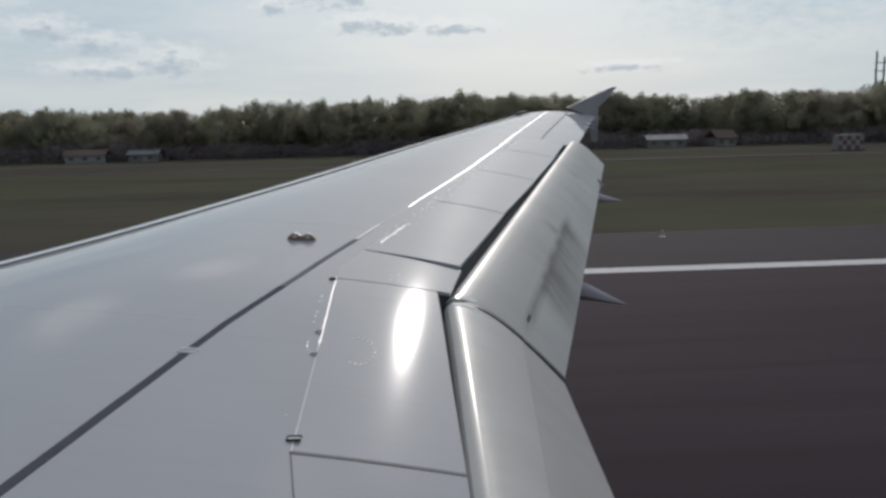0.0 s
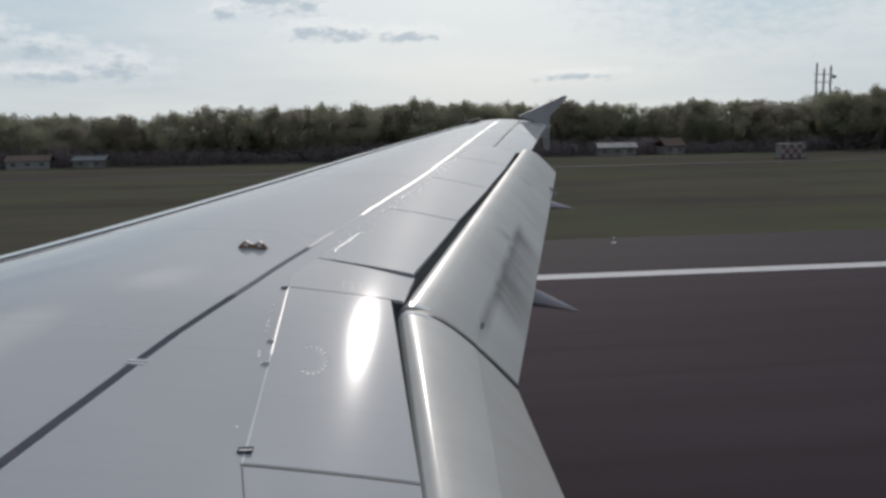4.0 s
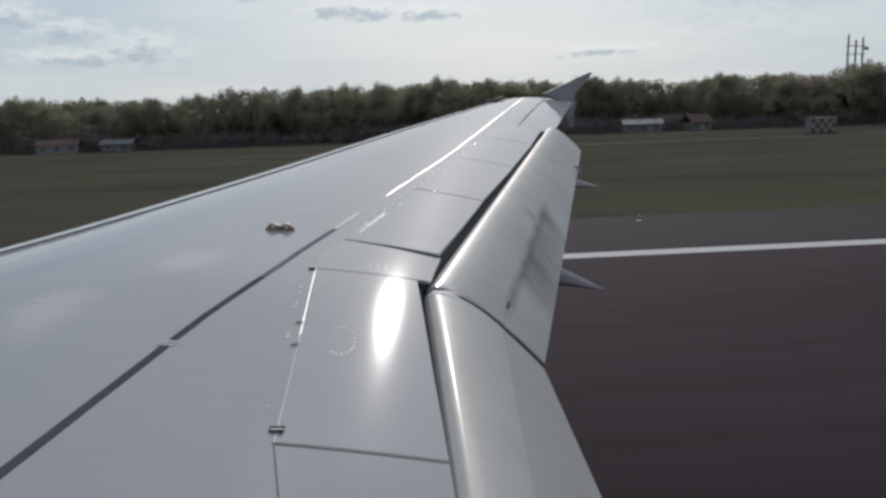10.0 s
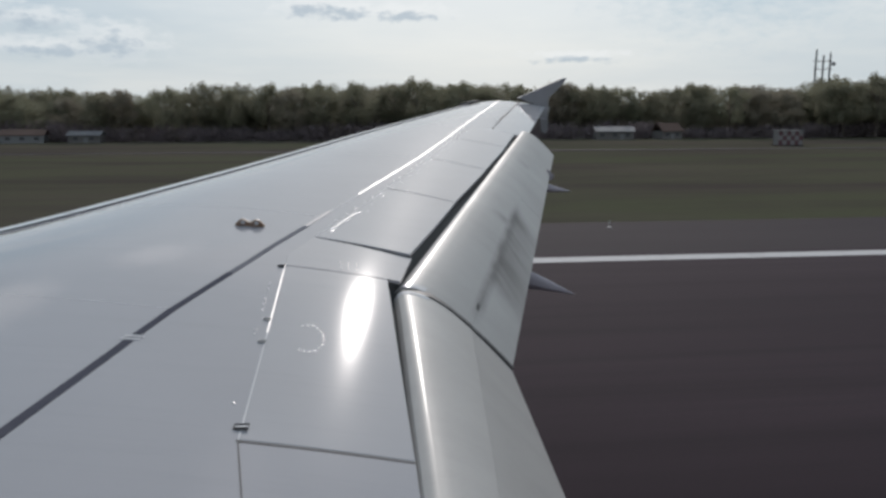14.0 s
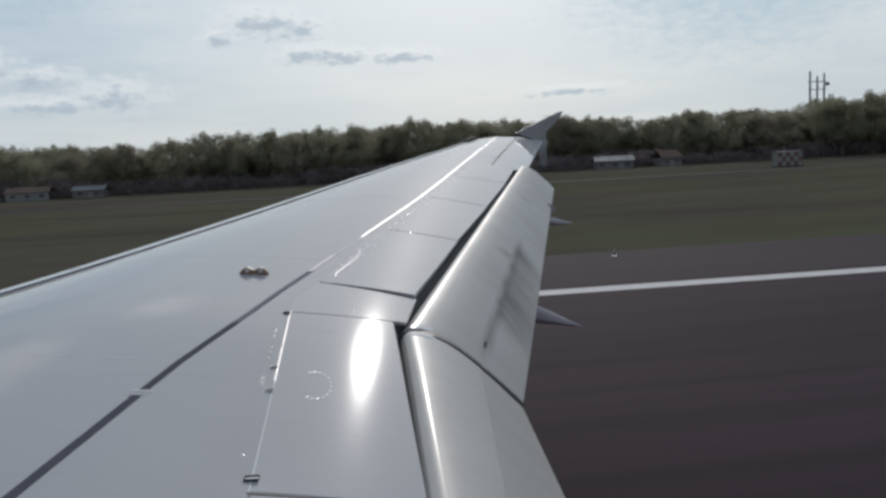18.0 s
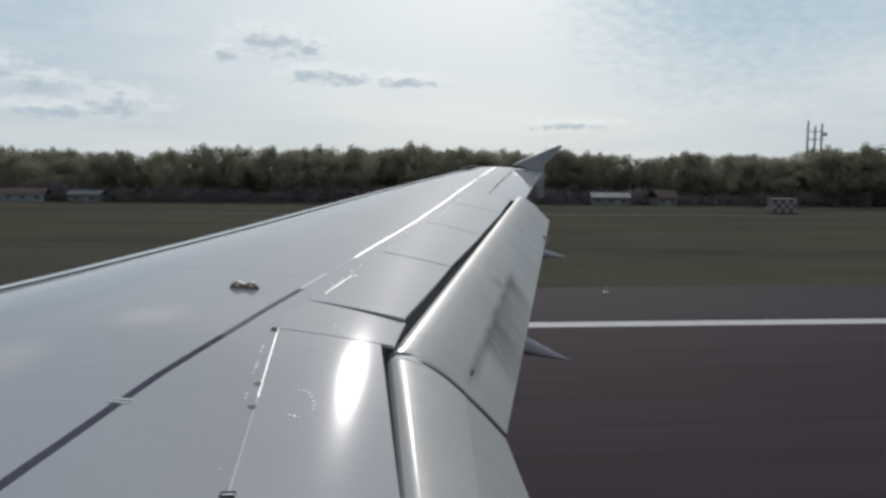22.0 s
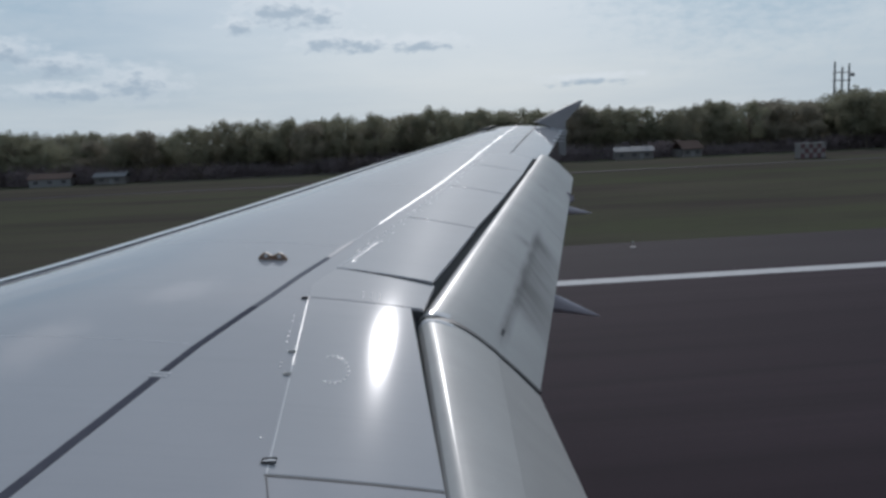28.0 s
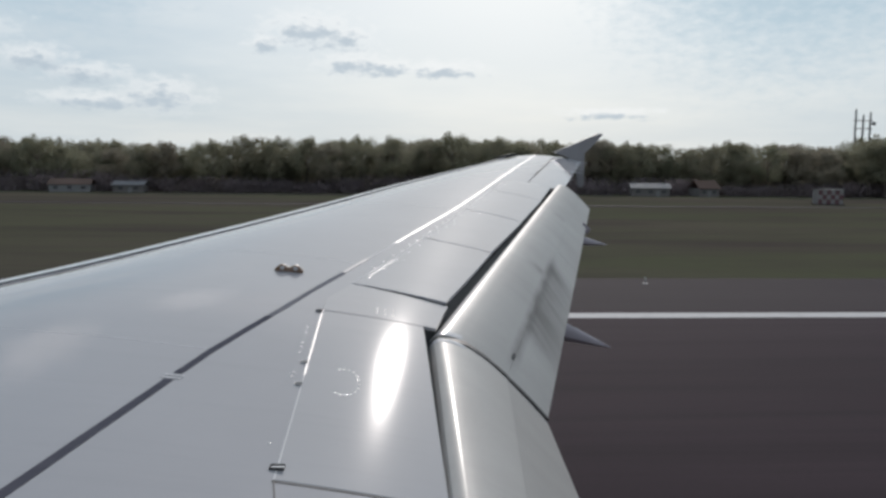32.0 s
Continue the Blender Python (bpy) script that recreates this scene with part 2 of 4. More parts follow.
def flap_paint(name, tone, dirt):
    """Worn grey paint; dirt: soot along the crease of the outer flap and streaks running aft from it."""
    k = Mat(name, 0.6, 0.03, 0.09 if dirt else 0.07, 0.18, 0.15)
    fine = k.noise(45, 5)
    broad = k.noise(1.3, 5)
    c = k.mix(k.span(broad, 0.3, 0.7), tone, tuple(v * 0.90 for v in tone))
    c = k.mix(k.mul(k.span(k.noise(2.2, 5, 0.6, (0.5, 1.6, 0.5)), 0.5, 0.75), 0.30), c, tuple(v * 0.72 for v in tone))
    if dirt:
        at = k.n.new("ShaderNodeSeparateXYZ")
        k.l.new(k.co, at.inputs[0])
        x, y = at.outputs[0], at.outputs[1]
        back = k.add(k.add(x, k.mul(y, -0.3026)), -4.995)        # metres aft of the crease
        slant = k.add(y, k.mul(back, 0.9))                       # the streaks drift inboard
        wobble = k.add(slant, k.mul(k.add(k.noise(2.0, 4), -0.5), 0.5))
        reach = k.mul(k.span(wobble, 5.15, 5.55), k.span(wobble, 7.45, 7.0))
        comb = k.n.new("ShaderNodeCombineXYZ")
        k.l.new(k.mul(slant, 3.2), comb.inputs[0])
        k.l.new(k.mul(back, 1.0), comb.inputs[1])
        runs = k.n.new("ShaderNodeTexNoise")
        runs.inputs["Scale"].default_value, runs.inputs["Detail"].default_value, runs.inputs["Roughness"].default_value = 1.0, 4, 0.6
        k.l.new(comb.outputs[0], runs.inputs["Vector"])
        aft = k.mul(k.span(back, -0.012, 0.012), k.span(back, 0.30, 0.02, 0.35, 1.0))
        streak = k.mul(k.mul(reach, aft), k.span(runs.outputs[0], 0.30, 0.62, 0.30, 1.0))
        line = k.mul(k.mul(k.span(back, -0.045, -0.005), k.span(back, 0.05, 0.0)), k.mul(k.span(y, 4.5, 4.8), k.span(y, 7.5, 7.1)))
        smear = k.mul(k.span(back, -0.20, -0.06), k.span(back, -0.01, -0.05))
        for mid in (6.75, 9.15):
            near = k.mul(k.span(y, mid - 0.16, mid), k.span(y, mid + 0.10, mid))
            c = k.mix(k.mul(k.mul(k.mul(smear, near), k.span(broad, 0.3, 0.6)), 0.9 * dirt), c, (0.12, 0.108, 0.102))
        c = k.mix(k.mul(streak, 0.9 * dirt), c, (0.085, 0.075, 0.072))
        c = k.mix(k.mul(k.mul(line, k.span(k.noise(3.0, 4), 0.3, 0.6, 0.3, 1.0)), 0.7 * dirt), c, (0.085, 0.077, 0.076))
    c = k.mix(k.mul(k.span(fine, 0.5, 0.8), 0.2), c, tuple(v * 0.75 for v in tone))
    return k.set(c, k.span(broad, 0.3, 0.7, 0.50, 0.60), broad, 0.03, 0.01)


FLAP_INNER = flap_paint("worn_grey_inner_flap_paint", (0.352, 0.344, 0.338), 0.0)
FLAP_DARK = flap_paint("dull_grey_flap_paint", (0.312, 0.305, 0.300), 0.0)
FLAP = flap_paint("soot_streaked_flap_paint", (0.352, 0.344, 0.338), 1.0)

# near-black tone that puts the shade behind the spoilers into the colour
k = Mat("shade_toned_cove_metal", 0.7)
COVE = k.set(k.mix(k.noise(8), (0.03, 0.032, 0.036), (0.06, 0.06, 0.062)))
k = Mat("black_rubber_seal", 0.6)
RUBBER = k.set(k.mix(k.noise(25), (0.025, 0.025, 0.028), (0.06, 0.058, 0.06)))
k = Mat("dark_grey_sealant", 0.8, spec=0.0)
STRIPE = k.set(k.mix(k.noise(14), (0.060, 0.061, 0.078), (0.086, 0.086, 0.104)))
# lighter copy of STRIPE, with the spar line's grazing reflection put into the colour
k = Mat("pale_grey_sealant", 0.8, spec=0.0)
STRIPE_PALE = k.set(k.mix(k.noise(14), (0.125, 0.126, 0.142), (0.185, 0.185, 0.205)))
k = Mat("light_grey_sealant", 0.5, spec=0.1)
STRIPE_END = k.set(k.mix(k.noise(9), (0.20, 0.20, 0.22), (0.28, 0.28, 0.30)))
k = Mat("bare_metal_strip", 0.5, 0.4)
BARE = k.set(k.mix(k.noise(3.0, 5, 0.6), (0.36, 0.36, 0.36), (0.56, 0.56, 0.55)))
k = Mat("steel_fitting", 0.42, 0.7)
STEEL = k.set(k.mix(k.noise(30), (0.4, 0.4, 0.4), (0.6, 0.6, 0.6)))
k = Mat("polished_rivet_steel", 0.28, 0.9)
RIVET = k.set(k.mix(k.noise(30), (0.5, 0.5, 0.5), (0.65, 0.65, 0.65)))
k = Mat("orange_brown_primer", 0.4, 0.0, 0.4, 0.2)
ORANGE = k.set(k.mix(k.noise(18), (0.20, 0.115, 0.065), (0.12, 0.075, 0.05)))
k = Mat("dark_grey_fence_paint", 0.5, 0.0, 0.1, 0.2)
FENCE = k.set(k.mix(k.noise(5), (0.155, 0.152, 0.165), (0.20, 0.196, 0.21)), bump=k.noise(30), strength=0.03)
k = Mat("lavender_grey_fairing_paint", 0.35, 0.0, 0.3, 0.15)
FAIRING = k.set(k.mix(k.noise(4), (0.30, 0.28, 0.32), (0.25, 0.235, 0.27)))
k = Mat("dark_panel_gap", 0.7)
GAP = k.set(k.mix(k.noise(30), (0.03, 0.03, 0.033), (0.05, 0.05, 0.055)))

# ---- mesh helpers ----


def mesh_of(name, bm, material, smooth=True):
    bm.normal_update()
    me = bpy.data.meshes.new(name)
    bm.to_mesh(me)
    bm.free()
    if material:
        me.materials.append(material)
    if smooth:
        me.polygons.foreach_set("use_smooth", [True] * len(me.polygons))
        me.set_sharp_from_angle(angle=radians(22))
    return me


def part(name, bm, material, parent, label="", kind="", smooth=True):
    ob = new(name, mesh_of(name, bm, material, smooth))
    ob.parent = parent
    return tagged(ob, label, kind=kind)


def grid(bm, rows, close=False):
    """Faces over rows of points of equal length."""
    vs = [[bm.verts.new(p) for p in r] for r in rows]
    for a, b in zip(vs, vs[1:]):
        m = len(a)
        for i in range(m if close else m - 1):
            j = (i + 1) % m
            bm.faces.new((a[i], b[i], b[j], a[j]))
    return vs


def cap(bm, ring):
    bm.faces.new(ring)


def box(bm, centre, size, turn=None):
    m = Matrix.Translation(centre) @ (turn or Matrix()) @ Matrix.Diagonal((*size, 1))
    return bmesh.ops.create_cube(bm, size=1, matrix=m)["verts"]


def soft_box(bm, centre, size, turn=None, r=0.01):
    vs = box(bm, centre, size, turn)
    es = {e for v in vs for e in v.link_edges}
    bmesh.ops.bevel(bm, geom=list(es), offset=r, segments=2, affect="EDGES")


def tube(bm, a, b, r0, r1=None, n=10):
    a, b = Vector(a), Vector(b)
    q = (b - a).to_track_quat("Z", "Y").to_matrix().to_4x4()
    m = Matrix.Translation((a + b) / 2) @ q
    bmesh.ops.create_cone(bm, cap_ends=True, segments=n, radius1=r0, radius2=r0 if r1 is None else r1, depth=(b - a).length, matrix=m)


# ---- the wing: x aft, y outboard, z up, from the root's leading edge ----
TURN = Matrix(((0.999877, 0.000493, 0.015692, 0), (0.0, 0.999507, -0.031411, 0), (-0.0157, 0.031407, 0.999383, 0), (0, 0, 0, 1)))
wing = new("airliner_wing")
wing.matrix_world = Matrix.Translation((0, 0, 4.6 + RISE)) @ TURN @ Matrix.Translation((-5.633, 0.137, -1.615))
tagged(wing, "light grey airliner wing with lowered flaps and a grey tip fence", "aircraft wing")
ROOT, TIP = -0.7, 15.07


def le(y):
    return y * 0.5206


def te(y):
    return 6.1 + 0.304 * 0.30 * math.log1p(math.exp((y - 4.4) / 0.30))


def surf(x, y):
    c = te(y) - le(y)
    u = min(max((x - le(y)) / c, 0), 1)
    h = 0.065 * (1 - ((u - 0.4) / 0.6) ** 2) if u > 0.4 else 0.065 * max(0, 1 - ((0.4 - u) / 0.4) ** 2) ** 0.75
    return 0.089 * y + c * h + 0.040 * math.exp(-((y - 4.35) / 1.15) ** 2) - 0.029 * math.exp(-((y - 4.4) / 3.0) ** 2) - 0.028 * math.exp(-((y - 8.2) / 2.2) ** 2)


def under(x, y):
    c = te(y) - le(y)
    u = min(max((x - le(y)) / c, 0), 1)
    return 0.089 * y - c * 0.045 * math.sqrt(max(0, 1 - ((u - 0.38) / (0.62 if u > 0.38 else 0.38)) ** 2)) * (1 - 0.3 * u)


def rear(y):
    """Where the fixed skin ends: the spoilers' hinge line, and the aileron's."""
    if y > 11.06:
        return 7.575 + 0.309 * (y - 11.05)
    if y < 2.48:
        return 5.195 + (2.48 - y) * 0.178
    return max(5.195, 5.39 + (y - 5.28) * 0.324)


def spoiler_te(y):
    return 5.977 + (y - 4.945) * 0.323


def nose_steps(n):
    return [1 - math.cos(math.pi / 2 * i / n) for i in range(n + 1)]


def skin_strip(bm, y0, y1, count, front, back):
    """Closed box of skin between two chord lines, from y0 to y1."""
    rows = []
    ks = nose_steps(26)
    for i in range(count + 1):
        y = y0 + (y1 - y0) * i / count
        a, b = front(y), back(y)
        up = [(a + (b - a) * s, y, surf(a + (b - a) * s, y)) for s in ks]
        down = [(a + (b - a) * s, y, min(under(a + (b - a) * s, y), surf(a + (b - a) * s, y) - 0.02)) for s in reversed(ks)]
        rows.append(up + down)
    vs = grid(bm, rows, close=True)
    cap(bm, vs[0])
    cap(bm, list(reversed(vs[-1])))


SLAT = 0.052
bm = bmesh.new()
skin_strip(bm, ROOT, 11.05, 110, lambda y: le(y) + SLAT * (te(y) - le(y)), lambda y: rear(min(y, 11.05)))
skin_strip(bm, 11.051, TIP, 40, lambda y: le(y) + SLAT * (te(y) - le(y)), lambda y: 7.575 + 0.309 * (y - 11.05))
part("wing_skin", bm, PAINT, wing)

# slats along the leading edge, slightly proud and drooped
for y0, y1 in ((ROOT, 3.2), (3.22, 6.1), (6.12, 9.0), (9.02, 11.9), (11.92, 14.7)):
    bm = bmesh.new()
    rows = []
    for i in range(25):
        y = y0 + (y1 - y0) * i / 24
        c = te(y) - le(y)
        pts = []
        for s in [j / 12 for j in range(13)]:
            q = 1 - (1 - s) ** 2
            back = le(y) + 0.074 * c
            pts.append((back - 0.074 * c * q, y, 0.089 * y + (surf(back, y) + 0.015 - 0.089 * y) * (1 - q ** 3)))
        for s in [j / 8 for j in range(1, 9)]:
            x = le(y) + 0.10 * c * s * s
            pts.append((x - 0.004, y, under(x, y) - 0.012))
        for s in (0.7, 0.3):
            pts.append((le(y) + SLAT * c * 1.0, y, surf(le(y) + SLAT * c, y) * s + under(le(y) + SLAT * c, y) * (1 - s)))
        rows.append(pts)
    vs = grid(bm, rows, close=True)
    cap(bm, vs[0])
    cap(bm, list(reversed(vs[-1])))
    bmesh.ops.recalc_face_normals(bm, faces=bm.faces[:])
    part("slat", bm, PAINT_WHITE, wing, "light grey leading-edge slat")


def chord_strip(u, width, lift, material, name, label, y0, y1):
    bm = bmesh.new()
    rows = []
    for i in range(121):
        y = y0 + (y1 - y0) * i / 120
        x = le(y) + u * (te(y) - le(y))
        h = width / 2
        rows.append([(x + d, y, surf(x + d, y) + z) for d, z in ((-h, -0.002), (-h + 0.003, lift), (0, lift), (h - 0.003, lift), (h, -0.002))])
    grid(bm, rows)
    bmesh.ops.recalc_face_normals(bm, faces=bm.faces[:])
    part(name, bm, material, wing, label)


chord_strip(0.0755, 0.022, 0.003, STRIPE, "slat_gap", "dark gap behind the slats", 0.3, 6.45)
chord_strip(0.0752, 0.010, 0.003, STRIPE_PALE, "slat_gap", "thin grey gap behind the slats", 6.46, 14.7)


def plate(bm, corners, nu, nv, lift=0.0, thick=0.02, edge=0.004, hinged=False, raised=0.0):
    """A plate on the wing's upper surface over four plan corners, with softened edges; hinged: its front follows the skin's rear line."""
    p00, p10, p11, p01 = [Vector((*c, 0)) for c in corners]
    us = [0, 0.004] + [i / nu for i in range(1, nu)] + [0.996, 1]
    vs_ = [0, 0.002] + [i / nv for i in range(1, nv)] + [0.998, 1]
    rows_top, rows_low = [], []
    for v in vs_:
        top, low = [], []
        for u in us:
            f, g = p00.lerp(p01, v), p10.lerp(p11, v)
            if hinged:
                f.x = rear(f.y) + 0.0008
            p = f.lerp(g, u)
            z = surf(p.x, p.y) + lift + raised * u
            drop = edge if u in (0, 1) or v in (0, 1) else 0
            top.append((p.x, p.y, z - drop))
            low.append((p.x, p.y, z - thick))
        rows_top.append(top)
        rows_low.append(low)
    a = grid(bm, rows_top)
    b = grid(bm, rows_low)
    n, m = len(a), len(a[0])
    loop = [(0, j) for j in range(m)] + [(i, m - 1) for i in range(1, n)] + [(n - 1, j) for j in range(m - 2, -1, -1)] + [(i, 0) for i in range(n - 2, 0, -1)]
    for (i, j), (g, h) in zip(loop, loop[1:] + loop[:1]):
        bm.faces.new((a[i][j], a[g][h], b[g][h], b[i][j]))
    bmesh.ops.recalc_face_normals(bm, faces=bm.faces[:])


# inner fixed panel, inner spoiler, small fixed panel at the kink
bm = bmesh.new()
plate(bm, ((5.7, ROOT), (5.836, ROOT), (5.836, 2.472), (5.205, 2.472)), 10, 40, 0.0, edge=0.0, hinged=True)
part("fixed_panel", bm, PAINT, wing, "light grey fixed trailing-edge panel")
bm = bmesh.new()
plate(bm, ((5.212, 2.492), (5.836, 2.492), (5.808, 4.428), (5.204, 4.428)), 18, 36, 0.0, edge=0.002, hinged=True)
inner_spoiler = part("spoiler", bm, PAINT_PANEL, wing, "light grey inboard spoiler panel lying closed")
bm = bmesh.new()
plate(bm, ((5.206, 4.438), (5.885, 4.438), (5.99, 4.928), (5.33, 5.095)), 10, 12, 0.0, edge=0.0, hinged=True)
part("fixed_panel", bm, PAINT_PANEL, wing)

# outer spoilers; their end edges run square to the trailing edge
ends = [(5.39, 5.105, 5.98, 4.945), (5.92, 6.852, 6.50, 6.635), (6.44, 8.50, 7.04, 8.235), (6.905, 9.955, 7.535, 9.72), (7.285, 11.11, 7.885, 10.86)]
for n, (a, b) in enumerate(zip(ends, ends[1:])):
    bm = bmesh.new()
    g = 0.008
    plate(bm, ((a[0], a[1] + g), (a[2], a[3] + g), (b[2], b[3] - g), (b[0], b[1] - g)), 12, 24, 0.0, edge=0.002, hinged=True, raised=0.02)
    part("spoiler", bm, PAINT_PANEL, wing, "light grey outboard spoiler panel lying closed")

# aileron and the fixed panel between it and the spoilers
bm = bmesh.new()
plate(bm, ((7.30, 11.045), (7.895, 10.885), (8.11, 11.05), (7.60, 11.052)), 6, 6, 0.0)
part("fixed_panel", bm, PAINT, wing)
bm = bmesh.new()
plate(bm, ((7.592, 11.06), (8.12, 11.06), (9.30, 14.86), (8.765, 14.86)), 12, 30, 0.0, 0.03)
part("aileron", bm, PAINT_PANEL, wing, "light grey aileron beside the wing tip")
bm = bmesh.new()
plate(bm, ((8.765, 14.866), (9.30, 14.866), (9.36, 15.065), (8.82, 15.065)), 6, 4, 0.0, 0.03)
part("tip_panel", bm, PAINT, wing)

# cove under the spoilers, behind the rear spar, reaching to the flap's nose; its shade is in the dark colour
def shroud(y):
    s = max(0, (y - 4.45) / 6.75)
    return (5.90 + 2.18 * s, y, 0.42 - (0.078 * (4.4 - y) if y < 4.4 else 0) + 0.625 * s - 0.155)


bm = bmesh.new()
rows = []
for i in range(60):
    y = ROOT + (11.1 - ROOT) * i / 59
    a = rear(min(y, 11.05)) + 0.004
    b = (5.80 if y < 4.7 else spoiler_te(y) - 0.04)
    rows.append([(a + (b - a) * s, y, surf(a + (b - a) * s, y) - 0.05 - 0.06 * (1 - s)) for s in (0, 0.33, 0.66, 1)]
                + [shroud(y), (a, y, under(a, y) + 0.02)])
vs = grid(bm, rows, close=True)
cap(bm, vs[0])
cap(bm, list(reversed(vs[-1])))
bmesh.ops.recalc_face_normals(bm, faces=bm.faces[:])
part("cove", bm, COVE, wing, "cove behind the rear spar, its shade painted as dark colour")


def strip(bm, line, width, lift=0.003, n=80, x_shift=0.0):
    """A thin raised strip along the upper surface; line: plan points joined smoothly, width in x."""
    ys = [p[1] for p in line]
    xs = [p[0] for p in line]
    rows = []
    for i in range(n + 1):
        y = ys[0] + (ys[-1] - ys[0]) * i / n
        x = float(np.interp(y, ys, xs)) + x_shift
        a, b = x - width / 2, x + width / 2
        rows.append([(a, y, surf(a, y) - 0.002), (a + 0.002, y, surf(a, y) + lift), (x, y, surf(x, y) + lift), (b - 0.002, y, surf(b, y) + lift), (b, y, surf(b, y) - 0.002)])
    grid(bm, rows)
    bmesh.ops.recalc_face_normals(bm, faces=bm.faces[:])


def line_strip(bm, a, b, width, lift=0.002, n=24):
    """A strip between two plan points, whatever its direction."""
    a, b = Vector((*a, 0)), Vector((*b, 0))
    side = (b - a).normalized().cross(Vector((0, 0, 1))) * width / 2
    rows = []
    for i in range(n + 1):
        p = a.lerp(b, i / n)
        rows.append([((p + side * s).x, (p + side * s).y, surf((p + side * s).x, (p + side * s).y) + (lift if abs(s) < 1 else -0.002)) for s in (-1, -0.9, 0, 0.9, 1)])
    grid(bm, rows)
    bmesh.ops.recalc_face_normals(bm, faces=bm.faces[:])


SPAR = ((4.15, 0.9), (4.27, 1.7), (4.40, 2.28), (4.49, 2.68), (4.63, 3.26), (4.72, 3.6), (4.838, 3.97), (4.975, 4.4), (5.106, 4.85), (5.262, 5.35), (5.335, 5.60), (5.79, 6.95), (6.33, 8.49), (6.86, 10.1), (8.42, 15.06))


def spar_part(y0, y1):
    ys = [p[1] for p in SPAR]
    return [(float(np.interp(y, ys, [p[0] for p in SPAR])), y) for y in np.linspace(y0, y1, 40)]


bm = bmesh.new()
strip(bm, spar_part(0.9, 3.225), 0.044)
part("walkway_line", bm, STRIPE, wing, "dark grey line along the rear spar")
bm = bmesh.new()
strip(bm, spar_part(3.30, 4.20), 0.040)
part("walkway_line", bm, STRIPE, wing, "dark grey line along the rear spar")
# outer stretch: its sheen is painted in as a paler grey
bm = bmesh.new()
strip(bm, spar_part(4.202, 5.35), 0.038)
part("walkway_line", bm, STRIPE_PALE, wing, "dark grey line along the rear spar")
for y in (3.238, 3.268):
    bm = bmesh.new()
    strip(bm, spar_part(y, y + 0.014), 0.085, 0.003, 4)
    part("line_tick", bm, PAINT_WHITE, wing, "pale tick across the dark line")
bm = bmesh.new()
strip(bm, spar_part(5.352, 5.85), 0.032)
part("walkway_line", bm, STRIPE_END, wing, "paler grey end of the line along the rear spar")
bm = bmesh.new()
strip(bm, spar_part(5.852, 6.5), 0.010, 0.002)
part("spar_strip", bm, PAINT_WHITE, wing, "thin pale start of the strip along the rear spar")
bm = bmesh.new()
strip(bm, spar_part(6.502, 15.02), 0.017, 0.003, 120)
part("spar_strip", bm, BARE, wing, "bare shining metal strip along the rear spar")

# hinge gap of the inner spoiler and the edges of the fixed panel
bm = bmesh.new()
line_strip(bm, (5.197, 2.49), (5.196, 3.45), 0.007, 0.002)
part("hinge_gap", bm, PAINT_WHITE, wing, "pale hinge line")
bm = bmesh.new()
line_strip(bm, (5.196, 3.45), (5.195, 4.44), 0.005, 0.001)
part("hinge_gap", bm, STEEL, wing, "shining hinge line")
bm = bmesh.new()
line_strip(bm, (5.19, 2.481), (5.836, 2.481), 0.012, 0.001)
part("panel_gap", bm, GAP, wing)
bm = bmesh.new()
line_strip(bm, (5.197, 2.48), (5.396, 1.36), 0.006, 0.002)
part("panel_gap", bm, GAP, wing)

# bright hinge strips of the outer spoilers
for a, b in zip(ends, ends[1:]):
    bm = bmesh.new()
    line_strip(bm, (rear(a[1]), a[1]), (rear(b[1]), b[1]), 0.005, 0.001)
    part("hinge_strip", bm, PAINT_WHITE, wing)

# dark gaps between the spoilers, each with a bright hinge end
for a in ends[:-1]:
    bm = bmesh.new()
    line_strip(bm, (a[0] + 0.02, a[1] - 0.004), (a[2] - 0.004, a[3] + 0.002), 0.012, 0.0012)
    part("spoiler_gap", bm, GAP, wing)
    bm = bmesh.new()
    line_strip(bm, (a[0] + (a[2] - a[0]) * 0.26, a[1] + (a[3] - a[1]) * 0.26), (a[0] + (a[2] - a[0]) * 0.36, a[1] + (a[3] - a[1]) * 0.36), 0.006, 0.003)
    part("hinge_end", bm, RIVET, wing, "small shining hinge end")

# small bright seams by the outer spoilers' hinges; white paint stands in for gloss
for a, b, width, paint in (((5.70, 5.98), (6.04, 5.84), 0.014, PAINT_WHITE), ((5.44, 5.33), (5.62, 5.90), 0.006, BARE), ((6.22, 7.62), (6.45, 7.54), 0.012, PAINT_WHITE)):
    bm = bmesh.new()
    line_strip(bm, a, b, width, 0.003)
    part("panel_seam", bm, paint, wing)

# small bright plates by the outer spoilers' hinges
for x, y in ((7.30, 10.02), (6.89, 8.48), (7.86, 12.22), (6.60, 7.45)):
    bm = bmesh.new()
    line_strip(bm, (x - 0.02, y + 0.02), (x + 0.05, y - 0.03), 0.035, 0.003, 6)
    part("hinge_plate", bm, PAINT_WHITE, wing, "small pale hinge plate")

# dark slot at the aileron's inner end
bm = bmesh.new()
line_strip(bm, (7.90, 10.90), (8.12, 11.05), 0.035, 0.004)
part("aileron_slot", bm, GAP, wing)
# aileron gap
bm = bmesh.new()
line_strip(bm, (7.86, 12.0), (8.79, 15.0), 0.016, 0.003)
part("aileron_gap", bm, GAP, wing)


